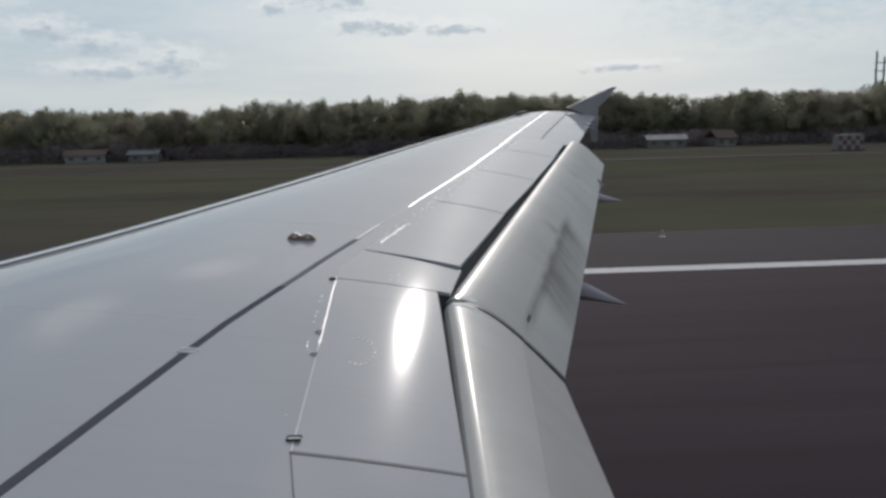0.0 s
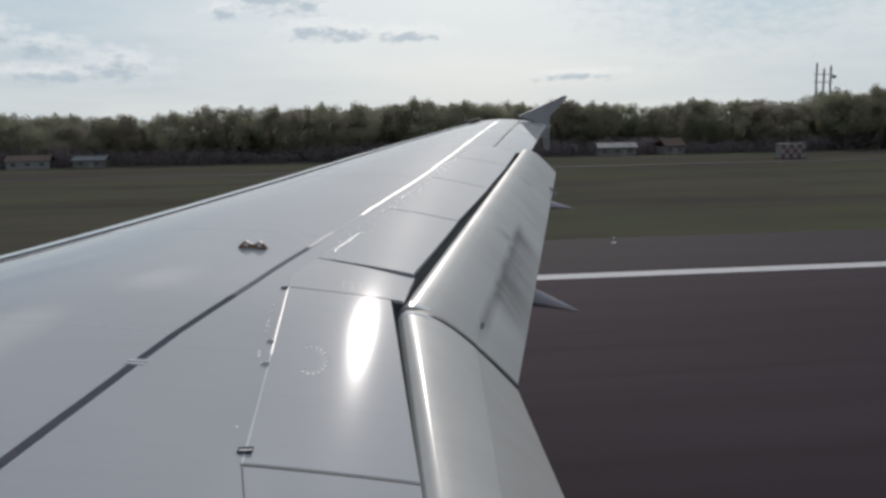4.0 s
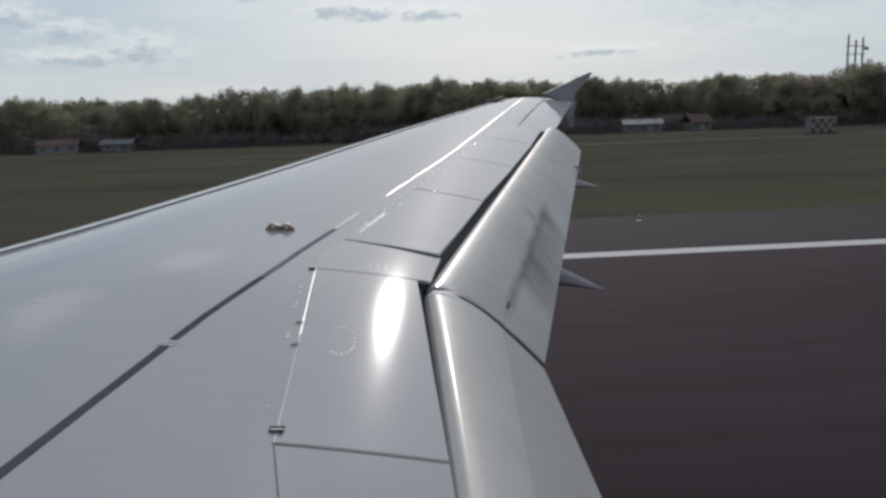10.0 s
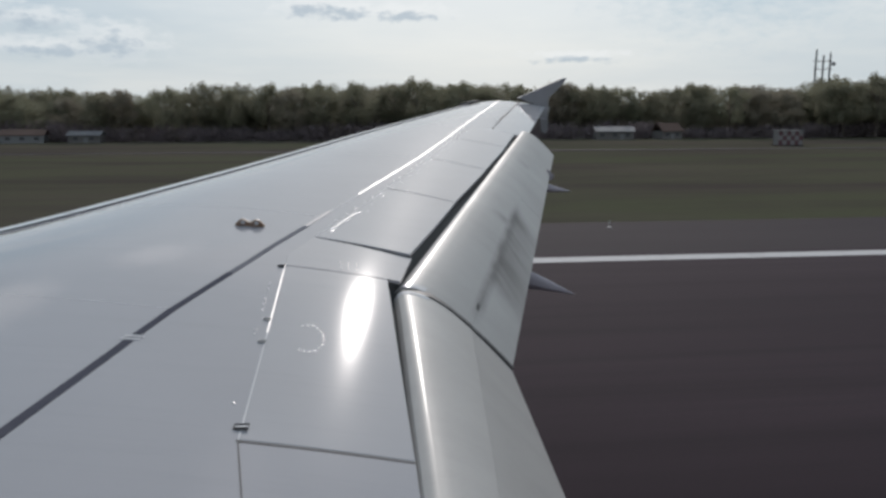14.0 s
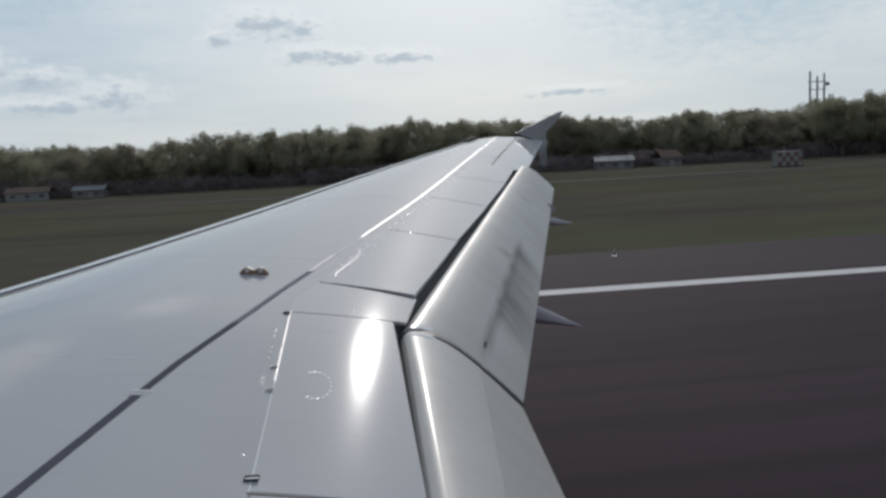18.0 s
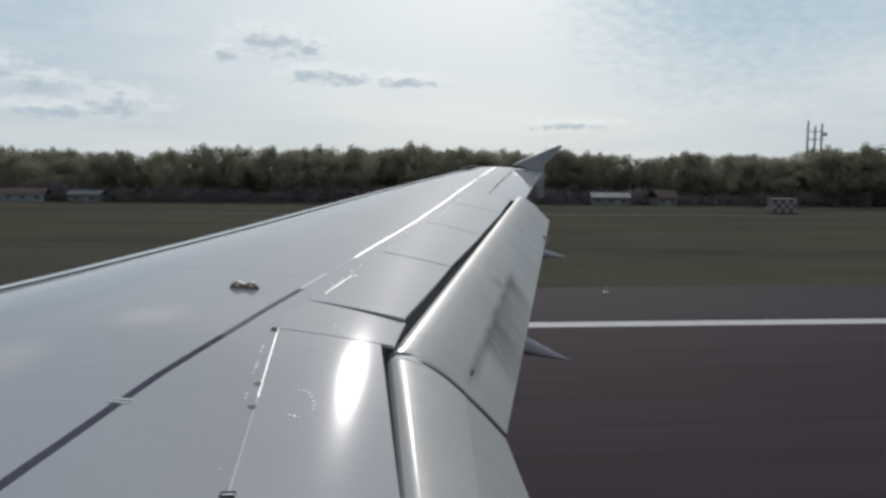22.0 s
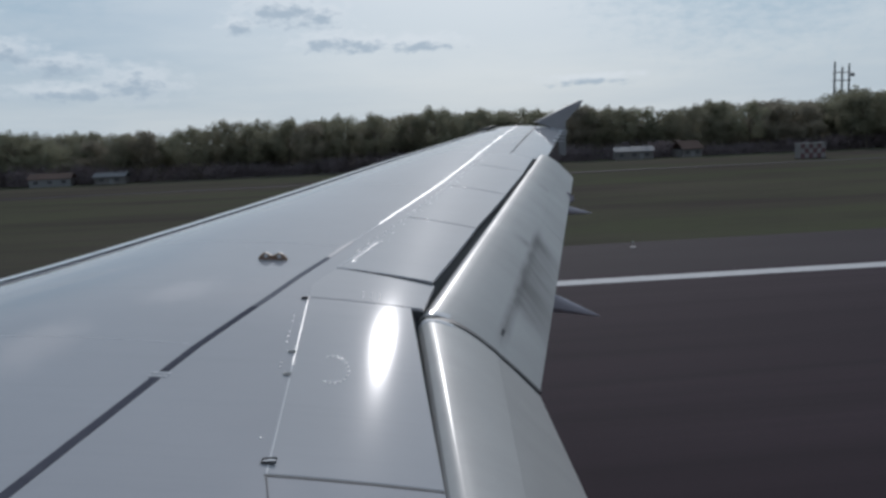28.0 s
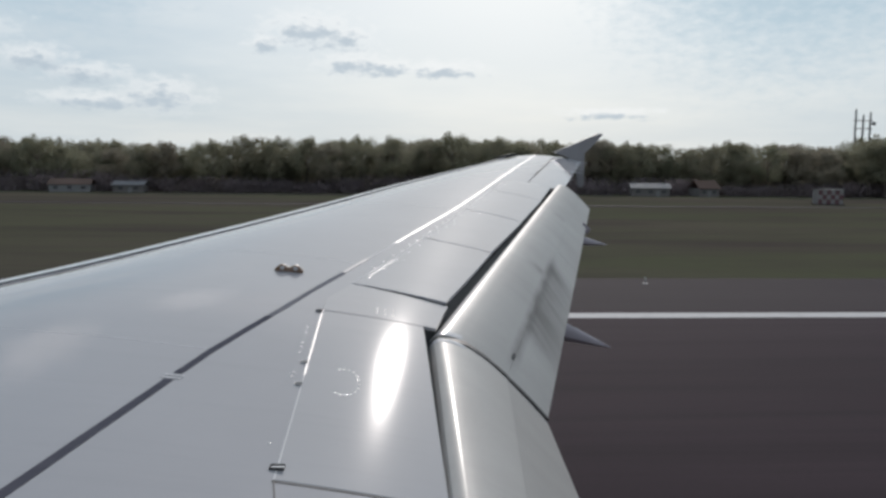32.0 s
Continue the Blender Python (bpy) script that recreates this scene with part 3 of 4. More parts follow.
def bracket(x, y, long, wide):
    bm = bmesh.new()
    z = surf(x, y)
    t_ = 0.005
    soft_box(bm, (x, y - wide / 2, z + 0.004), (long, t_, 0.012), r=0.0015)
    soft_box(bm, (x, y + wide / 2, z + 0.004), (long, t_, 0.012), r=0.0015)
    soft_box(bm, (x - long / 2 + t_ / 2, y, z + 0.004), (t_, wide, 0.012), r=0.0015)
    fork = part("hinge_bracket", bm, GAP if wide > 0.018 else STEEL, wing, "small dark hinge bracket" if wide > 0.018 else "small steel hinge bracket")
    bm = bmesh.new()
    soft_box(bm, (x + 0.003, y, z + 0.003), (long * 0.8, wide * 0.45, 0.008), r=0.0015)
    part("bracket_tongue", bm, PAINT_WHITE, fork, "pale tongue between the fork's arms")


for x, y, long, wide in ((5.196, 2.575, 0.056, 0.034), (5.182, 3.34, 0.035, 0.016), (5.178, 3.60, 0.035, 0.016), (5.176, 4.40, 0.04, 0.026)):
    bracket(x, y, long, wide)


def studs(bm, spots, r=0.007):
    for x, y in spots:
        z = surf(x, y)
        bmesh.ops.create_icosphere(bm, subdivisions=2, radius=r, matrix=Matrix.Translation((x, y, z)) @ Matrix.Diagonal((1, 1, 0.5, 1)))


spots = [(5.385 + 0.075 * math.cos(a), 3.44 + 0.15 * math.sin(a)) for a in np.linspace(-2.0, 2.0, 13)]
spots += [(5.14, y) for y in (3.42, 3.47, 3.72, 3.80, 3.86, 4.02, 4.10, 2.75)]
spots += [(rear(y) - 0.02, y) for y in np.arange(5.6, 10.8, 0.22)]
spots += [(rear(y) + 0.05, y) for y in np.arange(5.3, 10.8, 0.31)]
bm = bmesh.new()
studs(bm, spots[:21], 0.006)
studs(bm, spots[21:], 0.009)
studs(bm, [(5.52 + 0.05 * i, 4.52 + 0.05 * j) for i in range(3) for j in range(3)], 0.006)
part("rivet_heads", bm, RIVET, wing, "shining rivet heads", kind="stuff")

# fine seams between skin plates
for a, b in (((3.2, 6.05), (5.35, 5.68)), ((2.2, 3.9), (4.72, 3.62)), ((4.3, 8.6), (6.3, 8.4)), ((5.6, 11.2), (7.2, 10.95))):
    bm = bmesh.new()
    line_strip(bm, a, b, 0.004, 0.0006, 40)
    part("skin_seam", bm, PAINT_WHITE, wing)

# the goggle-shaped escape-line fitting: two standing eyes on one base
C = (4.885, 5.25)
GOGGLE = ((-0.100, 0.0), (-0.098, 0.012), (-0.080, 0.030), (-0.064, 0.043), (-0.046, 0.047), (-0.028, 0.041), (-0.012, 0.031), (0.0, 0.029),
          (0.012, 0.031), (0.028, 0.041), (0.046, 0.047), (0.064, 0.043), (0.080, 0.030), (0.098, 0.012), (0.100, 0.0))
base = surf(*C)
bm = bmesh.new()
rows = []
for dy, k_ in ((-0.022, 0.90), (-0.016, 1.0), (0.012, 1.0), (0.020, 0.90)):
    rows.append([(C[0] + u * (1 if k_ == 1 else 0.97), C[1] + dy, surf(C[0] + u, C[1]) + w * k_ - (0.002 if w == 0 else 0)) for u, w in GOGGLE])
vs = grid(bm, rows, close=True)
cap(bm, vs[0])
cap(bm, list(reversed(vs[-1])))
bmesh.ops.recalc_face_normals(bm, faces=bm.faces[:])
lug = part("escape_line_fitting", bm, ORANGE, wing, "goggle-shaped brown escape-line fitting with two eyes")
for dx in (-0.046, 0.046):
    x, y = C[0] + dx, C[1] - 0.024
    z = surf(x, y) + 0.024
    bm = bmesh.new()
    rows = []
    for i in range(20):
        a = 2 * math.pi * i / 20
        rows.append([(x + (0.020 + 0.005 * math.cos(b)) * math.cos(a), y + 0.004 * math.sin(b), z + (0.018 + 0.004 * math.cos(b)) * math.sin(a)) for b in np.linspace(0, 2 * math.pi, 9)[:-1]])
    grid(bm, rows + rows[:1], close=True)
    bmesh.ops.remove_doubles(bm, verts=bm.verts[:], dist=1e-4)
    bmesh.ops.recalc_face_normals(bm, faces=bm.faces[:])
    part("eye_ring", bm, ORANGE, lug)
    bm = bmesh.new()
    bmesh.ops.create_icosphere(bm, subdivisions=2, radius=0.016, matrix=Matrix.Translation((x, y + 0.002, z)) @ Matrix.Diagonal((1, 0.6, 0.9, 1)))
    part("eye_bolt", bm, PAINT_WHITE, lug, "pale bolt head")

# ---- flaps ----
TOP = ((-0.075, -0.085), (-0.065, -0.045), (-0.045, -0.018), (-0.02, -0.004), (0.0, 0.0), (0.05, -0.006), (0.10, -0.022), (0.17, -0.053), (0.24, -0.095), (0.31, -0.146), (0.38, -0.205), (0.43, -0.250))
BACK = ((0.432, -0.258), (0.48, -0.300), (0.56, -0.378), (0.64, -0.460), (0.70, -0.525))
LOW = ((0.695, -0.535), (0.60, -0.475), (0.45, -0.385), (0.30, -0.300), (0.15, -0.225), (0.03, -0.170), (-0.05, -0.135))


def flap_frame(y):
    """Origin and size of the flap's section at y."""
    if y < 4.40:
        return 5.888, 0.425 - 0.078 * (4.4 - y), 1.0 - 0.03 * (4.4 - y)
    s = (y - 4.45) / 6.75
    return 5.912 + 2.18 * s, 0.42 + 0.625 * s, 1 - 0.32 * s


def flap_at(p, y):
    ox, oz, k_ = flap_frame(y)
    aft = 0.022 * min(1, max(0, (y - 1.8) / 2.2)) * (1 - min(1, max(0, p[0] / 0.7))) if y < 4.4 else 0
    return (ox + p[0] * k_ + aft, y, oz + p[1] * k_)


CURVE = TOP[4:] + BACK


def rise(u):
    return float(np.interp(u, [p[0] for p in CURVE], [p[1] for p in CURVE]))


def crease(y):
    """Where the front part of the flap meets its rear part."""
    return 0.43 if y > 4.4 else max(0.22, 0.43 - 0.085 * (4.4 - y))


def flap_piece(name, y0, y1, n, front, material, parent, label):
    """The flap's front part with its nose, or its rear part with the trailing edge."""
    bm = bmesh.new()
    rows = []
    for i in range(n + 1):
        y = y0 + (y1 - y0) * i / n
        c_ = crease(y)
        if front:
            pts = list(TOP[:4]) + [(c_ * s, rise(c_ * s)) for s in np.linspace(0, 1, 16)]
            pts += [(c_, rise(c_) - 0.10), (0.15, -0.225), (0.03, -0.170), (-0.05, -0.135)]
        else:
            pts = [(u, rise(u)) for u in np.linspace(c_ + 0.0004, 0.70, 12)]
            pts += [(0.695, -0.535), (0.60, -0.475), (c_ + 0.0004, rise(c_) - 0.10)]
        rows.append([flap_at(p, y) for p in pts])
    vs = grid(bm, rows, close=True)
    cap(bm, vs[0])
    cap(bm, list(reversed(vs[-1])))
    bmesh.ops.recalc_face_normals(bm, faces=bm.faces[:])
    return part(name, bm, material, parent, label)


flap = flap_piece("flap", ROOT, 4.355, 24, True, FLAP_INNER, wing, "worn grey metal inboard flap lowered for landing")
flap_piece("rear_panel", ROOT, 4.355, 24, False, FLAP_DARK, flap, "darker grey rear part of the flap")
flap = flap_piece("flap", 4.45, 11.2, 40, True, FLAP, wing, "worn grey metal outboard flap lowered for landing")
flap_piece("rear_panel", 4.45, 7.75, 20, False, FLAP, flap, "soot-streaked rear part of the flap")
flap_piece("rear_panel", 7.756, 11.2, 20, False, FLAP, flap, "clean grey rear part of the flap")
# a short dark fastening near the inner end of the crease
bm = bmesh.new()
grid(bm, [[flap_at((0.425 + u, rise(0.425 + u) + w), 4.68 + 0.10 * i / 4) for u, w in ((-0.012, -0.001), (-0.008, 0.006), (0.008, 0.006), (0.012, -0.001))] for i in range(5)])
bmesh.ops.recalc_face_normals(bm, faces=bm.faces[:])
part("crease_fastener", bm, RUBBER, flap, "small dark fastener on the crease")

# rubber seal in the gap between the two flaps
bm = bmesh.new()
outline = TOP + BACK + LOW
rows = []
for y, k_ in ((4.356, 0.97), (4.375, 1.0), (4.40, 1.006), (4.43, 1.0), (4.449, 0.97)):
    ox, oz, _ = flap_frame(4.40 if y > 4.4 else y)
    rows.append([(5.905 + p[0] * k_, y, 0.418 + (p[1] - 0.010 + 0.024 * min(1, max(0, (p[0] - 0.04) / 0.12))) * k_) for p in outline])
vs = grid(bm, rows, close=True)
cap(bm, vs[0])
cap(bm, list(reversed(vs[-1])))
bmesh.ops.recalc_face_normals(bm, faces=bm.faces[:])
part("flap_seal", bm, RUBBER, wing, "black rubber seal between the flaps")
# pale rubbing strips over both flaps' noses beside the seal
for y0, y1, reach in ((4.300, 4.352, 0.15), (4.454, 4.52, 0.13)):
    bm = bmesh.new()
    us = np.linspace(0.0, reach, 10)
    rows = []
    for y, dz in ((y0, -0.002), (y0 + 0.004, 0.003), (y1 - 0.004, 0.003), (y1, -0.002)):
        ring = [flap_at(p, y) for p in TOP[1:4]] + [flap_at((u, rise(u)), y) for u in us]
        rows.append([(x, y_, z + dz) for x, y_, z in ring])
    grid(bm, rows)
    bmesh.ops.recalc_face_normals(bm, faces=bm.faces[:])
    part("rubbing_strip", bm, PAINT_WHITE, wing, "pale rubbing strip beside the flap seal")


# flap-track fairings: canoe shapes with a pointed tail
def fairing(y, tip, start, deep, wide, knee):
    bm = bmesh.new()
    rows = []
    for i in range(19):
        s = i / 18
        x = start + (tip[0] - start) * s
        w = wide * math.sin(math.pi * min(1, 0.12 + s * 0.5)) * (1 if s < 0.55 else 1 - ((s - 0.55) / 0.45) ** 1.4) + 0.006
        d = deep * (math.sin(math.pi * 0.5 * min(1, 0.15 + s * 1.6)) * (1 if s < 0.6 else 1 - ((s - 0.6) / 0.4) ** 1.2)) + 0.008
        top = min(under(x, y) + 0.03 if x < rear(y) else 9, np.interp(x, [start, rear(y), knee[0], tip[0]], [under(start, y), under(rear(y), y) + 0.02, knee[1], tip[1]]))
        rows.append([(x, y + w * math.cos(a) * (0.85 if math.sin(a) > 0 else 1), top - d * 0.5 + d * 0.5 * math.sin(a)) for a in np.linspace(0, 2 * math.pi, 17)[:-1]])
    vs = grid(bm, rows, close=True)
    cap(bm, vs[0])
    cap(bm, list(reversed(vs[-1])))
    bmesh.ops.recalc_face_normals(bm, faces=bm.faces[:])
    part("flap_track_fairing", bm, FAIRING, wing, "pale pointed flap-track fairing")


fairing(6.5, (7.60, -0.19), 4.6, 0.40, 0.13, (7.15, 0.05))
fairing(9.5, (8.37, 0.37), 6.4, 0.24, 0.08, (8.02, 0.48))
bm = bmesh.new()
ox, oz, k_ = flap_frame(9.95)
soft_box(bm, (ox + 0.70 * k_ - 0.03, 9.95, oz - 0.515 * k_ - 0.02), (0.16, 0.10, 0.10), Matrix.Rotation(radians(40), 4, "Y"), 0.02)
part("flap_link", bm, FAIRING, wing, "small pale flap link housing")

# wing-tip fence
bm = bmesh.new()
OUT = ((8.78, 1.50), (9.10, 1.642), (9.40, 1.776), (9.58, 1.856), (9.68, 1.898), (9.765, 1.902), (9.780, 1.888), (9.66, 1.745), (9.50, 1.585), (9.415, 1.50), (9.412, 1.25), (9.41, 0.86), (9.375, 0.80), (9.285, 0.83), (9.245, 1.12), (9.20, 1.29), (9.08, 1.40), (8.93, 1.45))
cx = sum(p[0] for p in OUT) / len(OUT)
cz = sum(p[1] for p in OUT) / len(OUT)
rows = []
for y, k_ in ((15.06, 0.97), (15.085, 1.0), (15.115, 1.0), (15.14, 0.97)):
    rows.append([(cx + (x - cx) * k_, y + 0.10 * (z - 1.45), cz + (z - cz) * k_) for x, z in OUT])
vs = grid(bm, rows, close=True)
cap(bm, vs[0])
cap(bm, list(reversed(vs[-1])))
bmesh.ops.recalc_face_normals(bm, faces=bm.faces[:])
fence = part("wing_tip_fence", bm, FENCE, wing, "grey wing-tip fence pointing up and down", smooth=False)
bm = bmesh.new()
rows = []
for i in range(13):
    s = i / 12
    x = 7.64 + 0.42 * s
    r = 0.026 * math.sin(math.pi * min(1, 0.08 + s * 0.9)) + 0.004
    rows.append([(x, 15.10 + r * math.cos(a), 1.355 + 0.09 * s + r * math.sin(a)) for a in np.linspace(0, 2 * math.pi, 13)[:-1]])
vs = grid(bm, rows, close=True)
cap(bm, vs[0])
cap(bm, list(reversed(vs[-1])))
bmesh.ops.recalc_face_normals(bm, faces=bm.faces[:])
part("tip_light_fairing", bm, RUBBER, wing, "dark pod of the tip light")
# static wicks along the tip's trailing edge
for y in (13.2, 13.7, 14.2, 14.55, 14.85):
    bm = bmesh.new()
    x = te(y) - 0.05
    tube(bm, (x, y, surf(x, y)), (x + 0.20, y + 0.02, surf(x, y) - 0.02), 0.007, 0.004, 8)
    part("static_wick", bm, PAINT_WHITE, wing, "thin pale static wick")

# ---- the cabin's outer wall behind the eye: out of view, added to block the sky there ----
k = Mat("pale_fuselage_paint", 0.35, 0.0, 0.5, 0.1, 0.3)
HULL = k.set(k.mix(k.noise(0.7, 5), (0.42, 0.42, 0.44), (0.36, 0.36, 0.38)), bump=k.noise(2.0), strength=0.02)
bm = bmesh.new()
rows = []
for x in np.linspace(-16, 16, 33):
    rows.append([(x, -2.11 + 1.98 * math.cos(a), 4.25 + RISE + 2.07 * math.sin(a)) for a in np.linspace(0, 2 * math.pi, 65)[:-1]])
vs = grid(bm, rows, close=True)
cap(bm, vs[0])
cap(bm, list(reversed(vs[-1])))
bmesh.ops.recalc_face_normals(bm, faces=bm.faces[:])
tagged(new("wall_fuselage", mesh_of("wall_fuselage", bm, HULL)), "plain pale grey unseen side of the airliner's fuselage", "fuselage", kind="structure")

# ---- ground ----
k = Mat("mown_spring_grass", 0.95, spec=0.0)
big = k.noise(0.016, 5, 0.6, (0.4, 1.0, 1.0))
mid = k.noise(0.09, 6, 0.6, (0.25, 1.0, 1.0))
green = k.noise(0.035, 5, 0.6, (0.35, 1.0, 1.0), 0.2)
fine = k.noise(2.5, 5, 0.7, (0.3, 1, 1))
c = k.mix(k.span(big, 0.38, 0.62), (0.062, 0.054, 0.047), (0.080, 0.070, 0.058))
c = k.mix(k.mul(k.span(green, 0.36, 0.62), 0.8), c, (0.064, 0.071, 0.043))
c = k.mix(k.mul(k.span(mid, 0.46, 0.68), 0.7), c, (0.045, 0.036, 0.038))
c = k.mix(k.mul(k.span(fine, 0.4, 0.75), 0.4), c, (0.050, 0.044, 0.035))
GRASS = k.set(c, bump=fine, strength=0.6, distance=0.08)

k = Mat("weathered_runway_asphalt", 0.9, spec=0.06)
big = k.noise(0.05, 6, 0.6, (0.15, 1, 1))
fine = k.noise(14, 4, 0.7)
c = k.mix(k.span(big, 0.35, 0.68), (0.019, 0.0138, 0.0175), (0.041, 0.029, 0.036))
c = k.mix(k.mul(k.span(k.noise(0.6, 6, 0.65, (0.03, 1, 1)), 0.48, 0.7), 0.55), c, (0.015, 0.0115, 0.0145))
c = k.mix(k.mul(k.span(k.noise(0.22, 5, 0.6, (0.04, 1, 1), 0.01), 0.55, 0.75), 0.4), c, (0.050, 0.038, 0.044))
c = k.mix(k.mul(k.span(fine, 0.45, 0.75), 0.5), c, (0.021, 0.017, 0.020))
ASPHALT = k.set(c, bump=fine, strength=0.4, distance=0.01)
k = Mat("pale_shoulder_asphalt", 0.9, spec=0.06)
fine = k.noise(9, 4, 0.7)
c = k.mix(k.span(k.noise(0.08, 6, 0.6, (0.15, 1, 1)), 0.35, 0.68), (0.028, 0.022, 0.026), (0.040, 0.032, 0.036))
SHOULDER = k.set(k.mix(k.mul(k.span(fine, 0.45, 0.75), 0.5), c, (0.034, 0.031, 0.032)), bump=fine, strength=0.4, distance=0.01)
k = Mat("worn_white_runway_paint", 0.8, spec=0.1)
fine = k.noise(3.0, 6, 0.7, (0.3, 2, 1))
WHITE = k.set(k.mix(k.span(fine, 0.52, 0.72), (0.40, 0.39, 0.395), (0.25, 0.24, 0.245)), bump=k.noise(30), strength=0.2, distance=0.005)


def sheet(name, x0, x1, y0, y1, z, material, nx=1, ny=1):
    bm = bmesh.new()
    grid(bm, [[(x0 + (x1 - x0) * i / nx, y0 + (y1 - y0) * j / ny, z) for j in range(ny + 1)] for i in range(nx + 1)])
    bmesh.ops.recalc_face_normals(bm, faces=bm.faces[:])
    for f in bm.faces:
        if f.normal.z < 0:
            f.normal_flip()
    return new(name, mesh_of(name, bm, material))


tagged(sheet("ground", -4600, 4600, -4600, 4600, 0.0, GRASS, 40, 40), "rough dark green and brown airfield grass", "ground", kind="structure")


def slab(name, x0, x1, y0, y1, z, material, label, category):
    bm = bmesh.new()
    soft_box(bm, ((x0 + x1) / 2, (y0 + y1) / 2, z / 2 - 0.1), (x1 - x0, y1 - y0, z + 0.2), r=0.01)
    return tagged(new(name, mesh_of(name, bm, material)), label, category, kind="structure")


slab("runway", -1400, 1400, -32, 32.3, 0.05, ASPHALT, "dark worn runway asphalt with a purple-grey tint", "runway")
slab("runway_shoulder", -1400, 1400, 32.3, 42.0, 0.045, SHOULDER, "paler asphalt shoulder beside the runway", "pavement")
slab("edge_line", -1400, 1400, 30.5, 31.6, 0.056, WHITE, "worn white runway edge line", "runway marking")
slab("taxiway", -1400, 1400, 128, 132, 0.04, SHOULDER, "narrow pale service road across the grass", "road")

# ---- woods ----


def leaf_paint(name, a, b):
    k = Mat(name, 0.85, spec=0.03)
    c = k.mix(k.island(), a, b)
    c = k.mix(k.mul(k.random(), 0.35), c, (0.14, 0.12, 0.10))
    k.set(c)
    thin = k.n.new("ShaderNodeBsdfTranslucent")
    k.l.new(c, thin.inputs[0])
    both = k.n.new("ShaderNodeMixShader")
    both.inputs[0].default_value = 0.5
    k.l.new(k.b.outputs[0], both.inputs[1])
    k.l.new(thin.outputs[0], both.inputs[2])
    k.l.new(both.outputs[0], k.n["Material Output"].inputs[0])
    return k.m


LEAF = (leaf_paint("spring_green_leaves", (0.205, 0.202, 0.145), (0.245, 0.24, 0.17)),
        leaf_paint("brown_budding_twigs", (0.235, 0.215, 0.17), (0.285, 0.26, 0.205)),
        leaf_paint("dark_pine_needles", (0.17, 0.17, 0.12), (0.22, 0.215, 0.16)))
SCRUB = leaf_paint("dark_bare_scrub", (0.15, 0.125, 0.14), (0.19, 0.16, 0.175))
k = Mat("grey_brown_bark", 0.9)
BARK = k.set(k.mix(k.noise(6, 5, 0.6, (1, 1, 0.2)), (0.07, 0.055, 0.045), (0.13, 0.11, 0.09)))


def clump(verts, faces, rng, centre, size, count):
    """Small tilted leaf sprays round a point."""
    for _ in range(count):
        d = Vector((rng.gauss(0, 1), rng.gauss(0, 1), rng.gauss(0, 0.8)))
        if d.length > 1.5:
            d *= 1.5 / d.length
        p = Vector(centre) + d * size * 0.42
        a = Vector((rng.uniform(-1, 1), rng.uniform(-1, 1), rng.uniform(-0.7, 0.7))).normalized() * rng.uniform(0.10, 0.22)
        b = a.cross(Vector((rng.uniform(-1, 1), rng.uniform(-1, 1), rng.uniform(-1, 1)))).normalized() * rng.uniform(0.10, 0.22)
        b *= 0.7
        i = len(verts)
        verts += [p - a, p + b * 0.9 - a * 0.1, p + a, p - b]
        faces.append((i, i + 1, i + 2, i + 3))


def tree_meshes(rng, tall, wide, pine):
    """Meshes of a trunk with limbs and of a crown, for one tree."""
    bm = bmesh.new()
    bends = [Vector((0, 0, -0.2))]
    for i in range(1, 6):
        bends.append(Vector((rng.uniform(-0.2, 0.2) * i * 0.5, rng.uniform(-0.2, 0.2) * i * 0.5, tall * 0.16 * i)))
    r0 = tall * 0.017
    for i, (a, b) in enumerate(zip(bends, bends[1:])):
        tube(bm, a, b, r0 * (1 - i * 0.17), r0 * (1 - (i + 1) * 0.17), 7)
    verts, faces = [], []
    if pine:
        for i in range(13):
            h = tall * (0.22 + 0.76 * i / 12)
            r = wide * 0.42 * (1 - (i / 12) ** 1.3) + 0.25
            for j in range(max(3, int(r * 4))):
                a = rng.uniform(0, 6.283)
                q = rng.uniform(0.35, 1)
                clump(verts, faces, rng, (math.cos(a) * r * q, math.sin(a) * r * q, h - q * 0.4), 0.9, 36)
    else:
        for i in range(9):
            a, h = rng.uniform(0, 6.283), tall * rng.uniform(0.28, 0.72)
            start = Vector((0, 0, h * 0.82))
            end = Vector((math.cos(a) * wide * rng.uniform(0.25, 0.45), math.sin(a) * wide * rng.uniform(0.25, 0.45), h + tall * 0.16))
            tube(bm, start, end, r0 * 0.42, r0 * 0.12, 5)
        for _ in range(46):
            d = Vector((rng.gauss(0, 1), rng.gauss(0, 1), rng.gauss(0, 1))).normalized() * rng.uniform(0.45, 1.0)
            c_ = Vector((d.x * wide * 0.42, d.y * wide * 0.42, tall * (0.60 + 0.33 * math.copysign(abs(d.z) ** 0.65, d.z))))
            clump(verts, faces, rng, c_, rng.uniform(1.3, 2.3), 120)
    crown = bpy.data.meshes.new("crown")
    crown.from_pydata([tuple(v) for v in verts], [], faces)
    return mesh_of("trunk", bm, BARK), crown


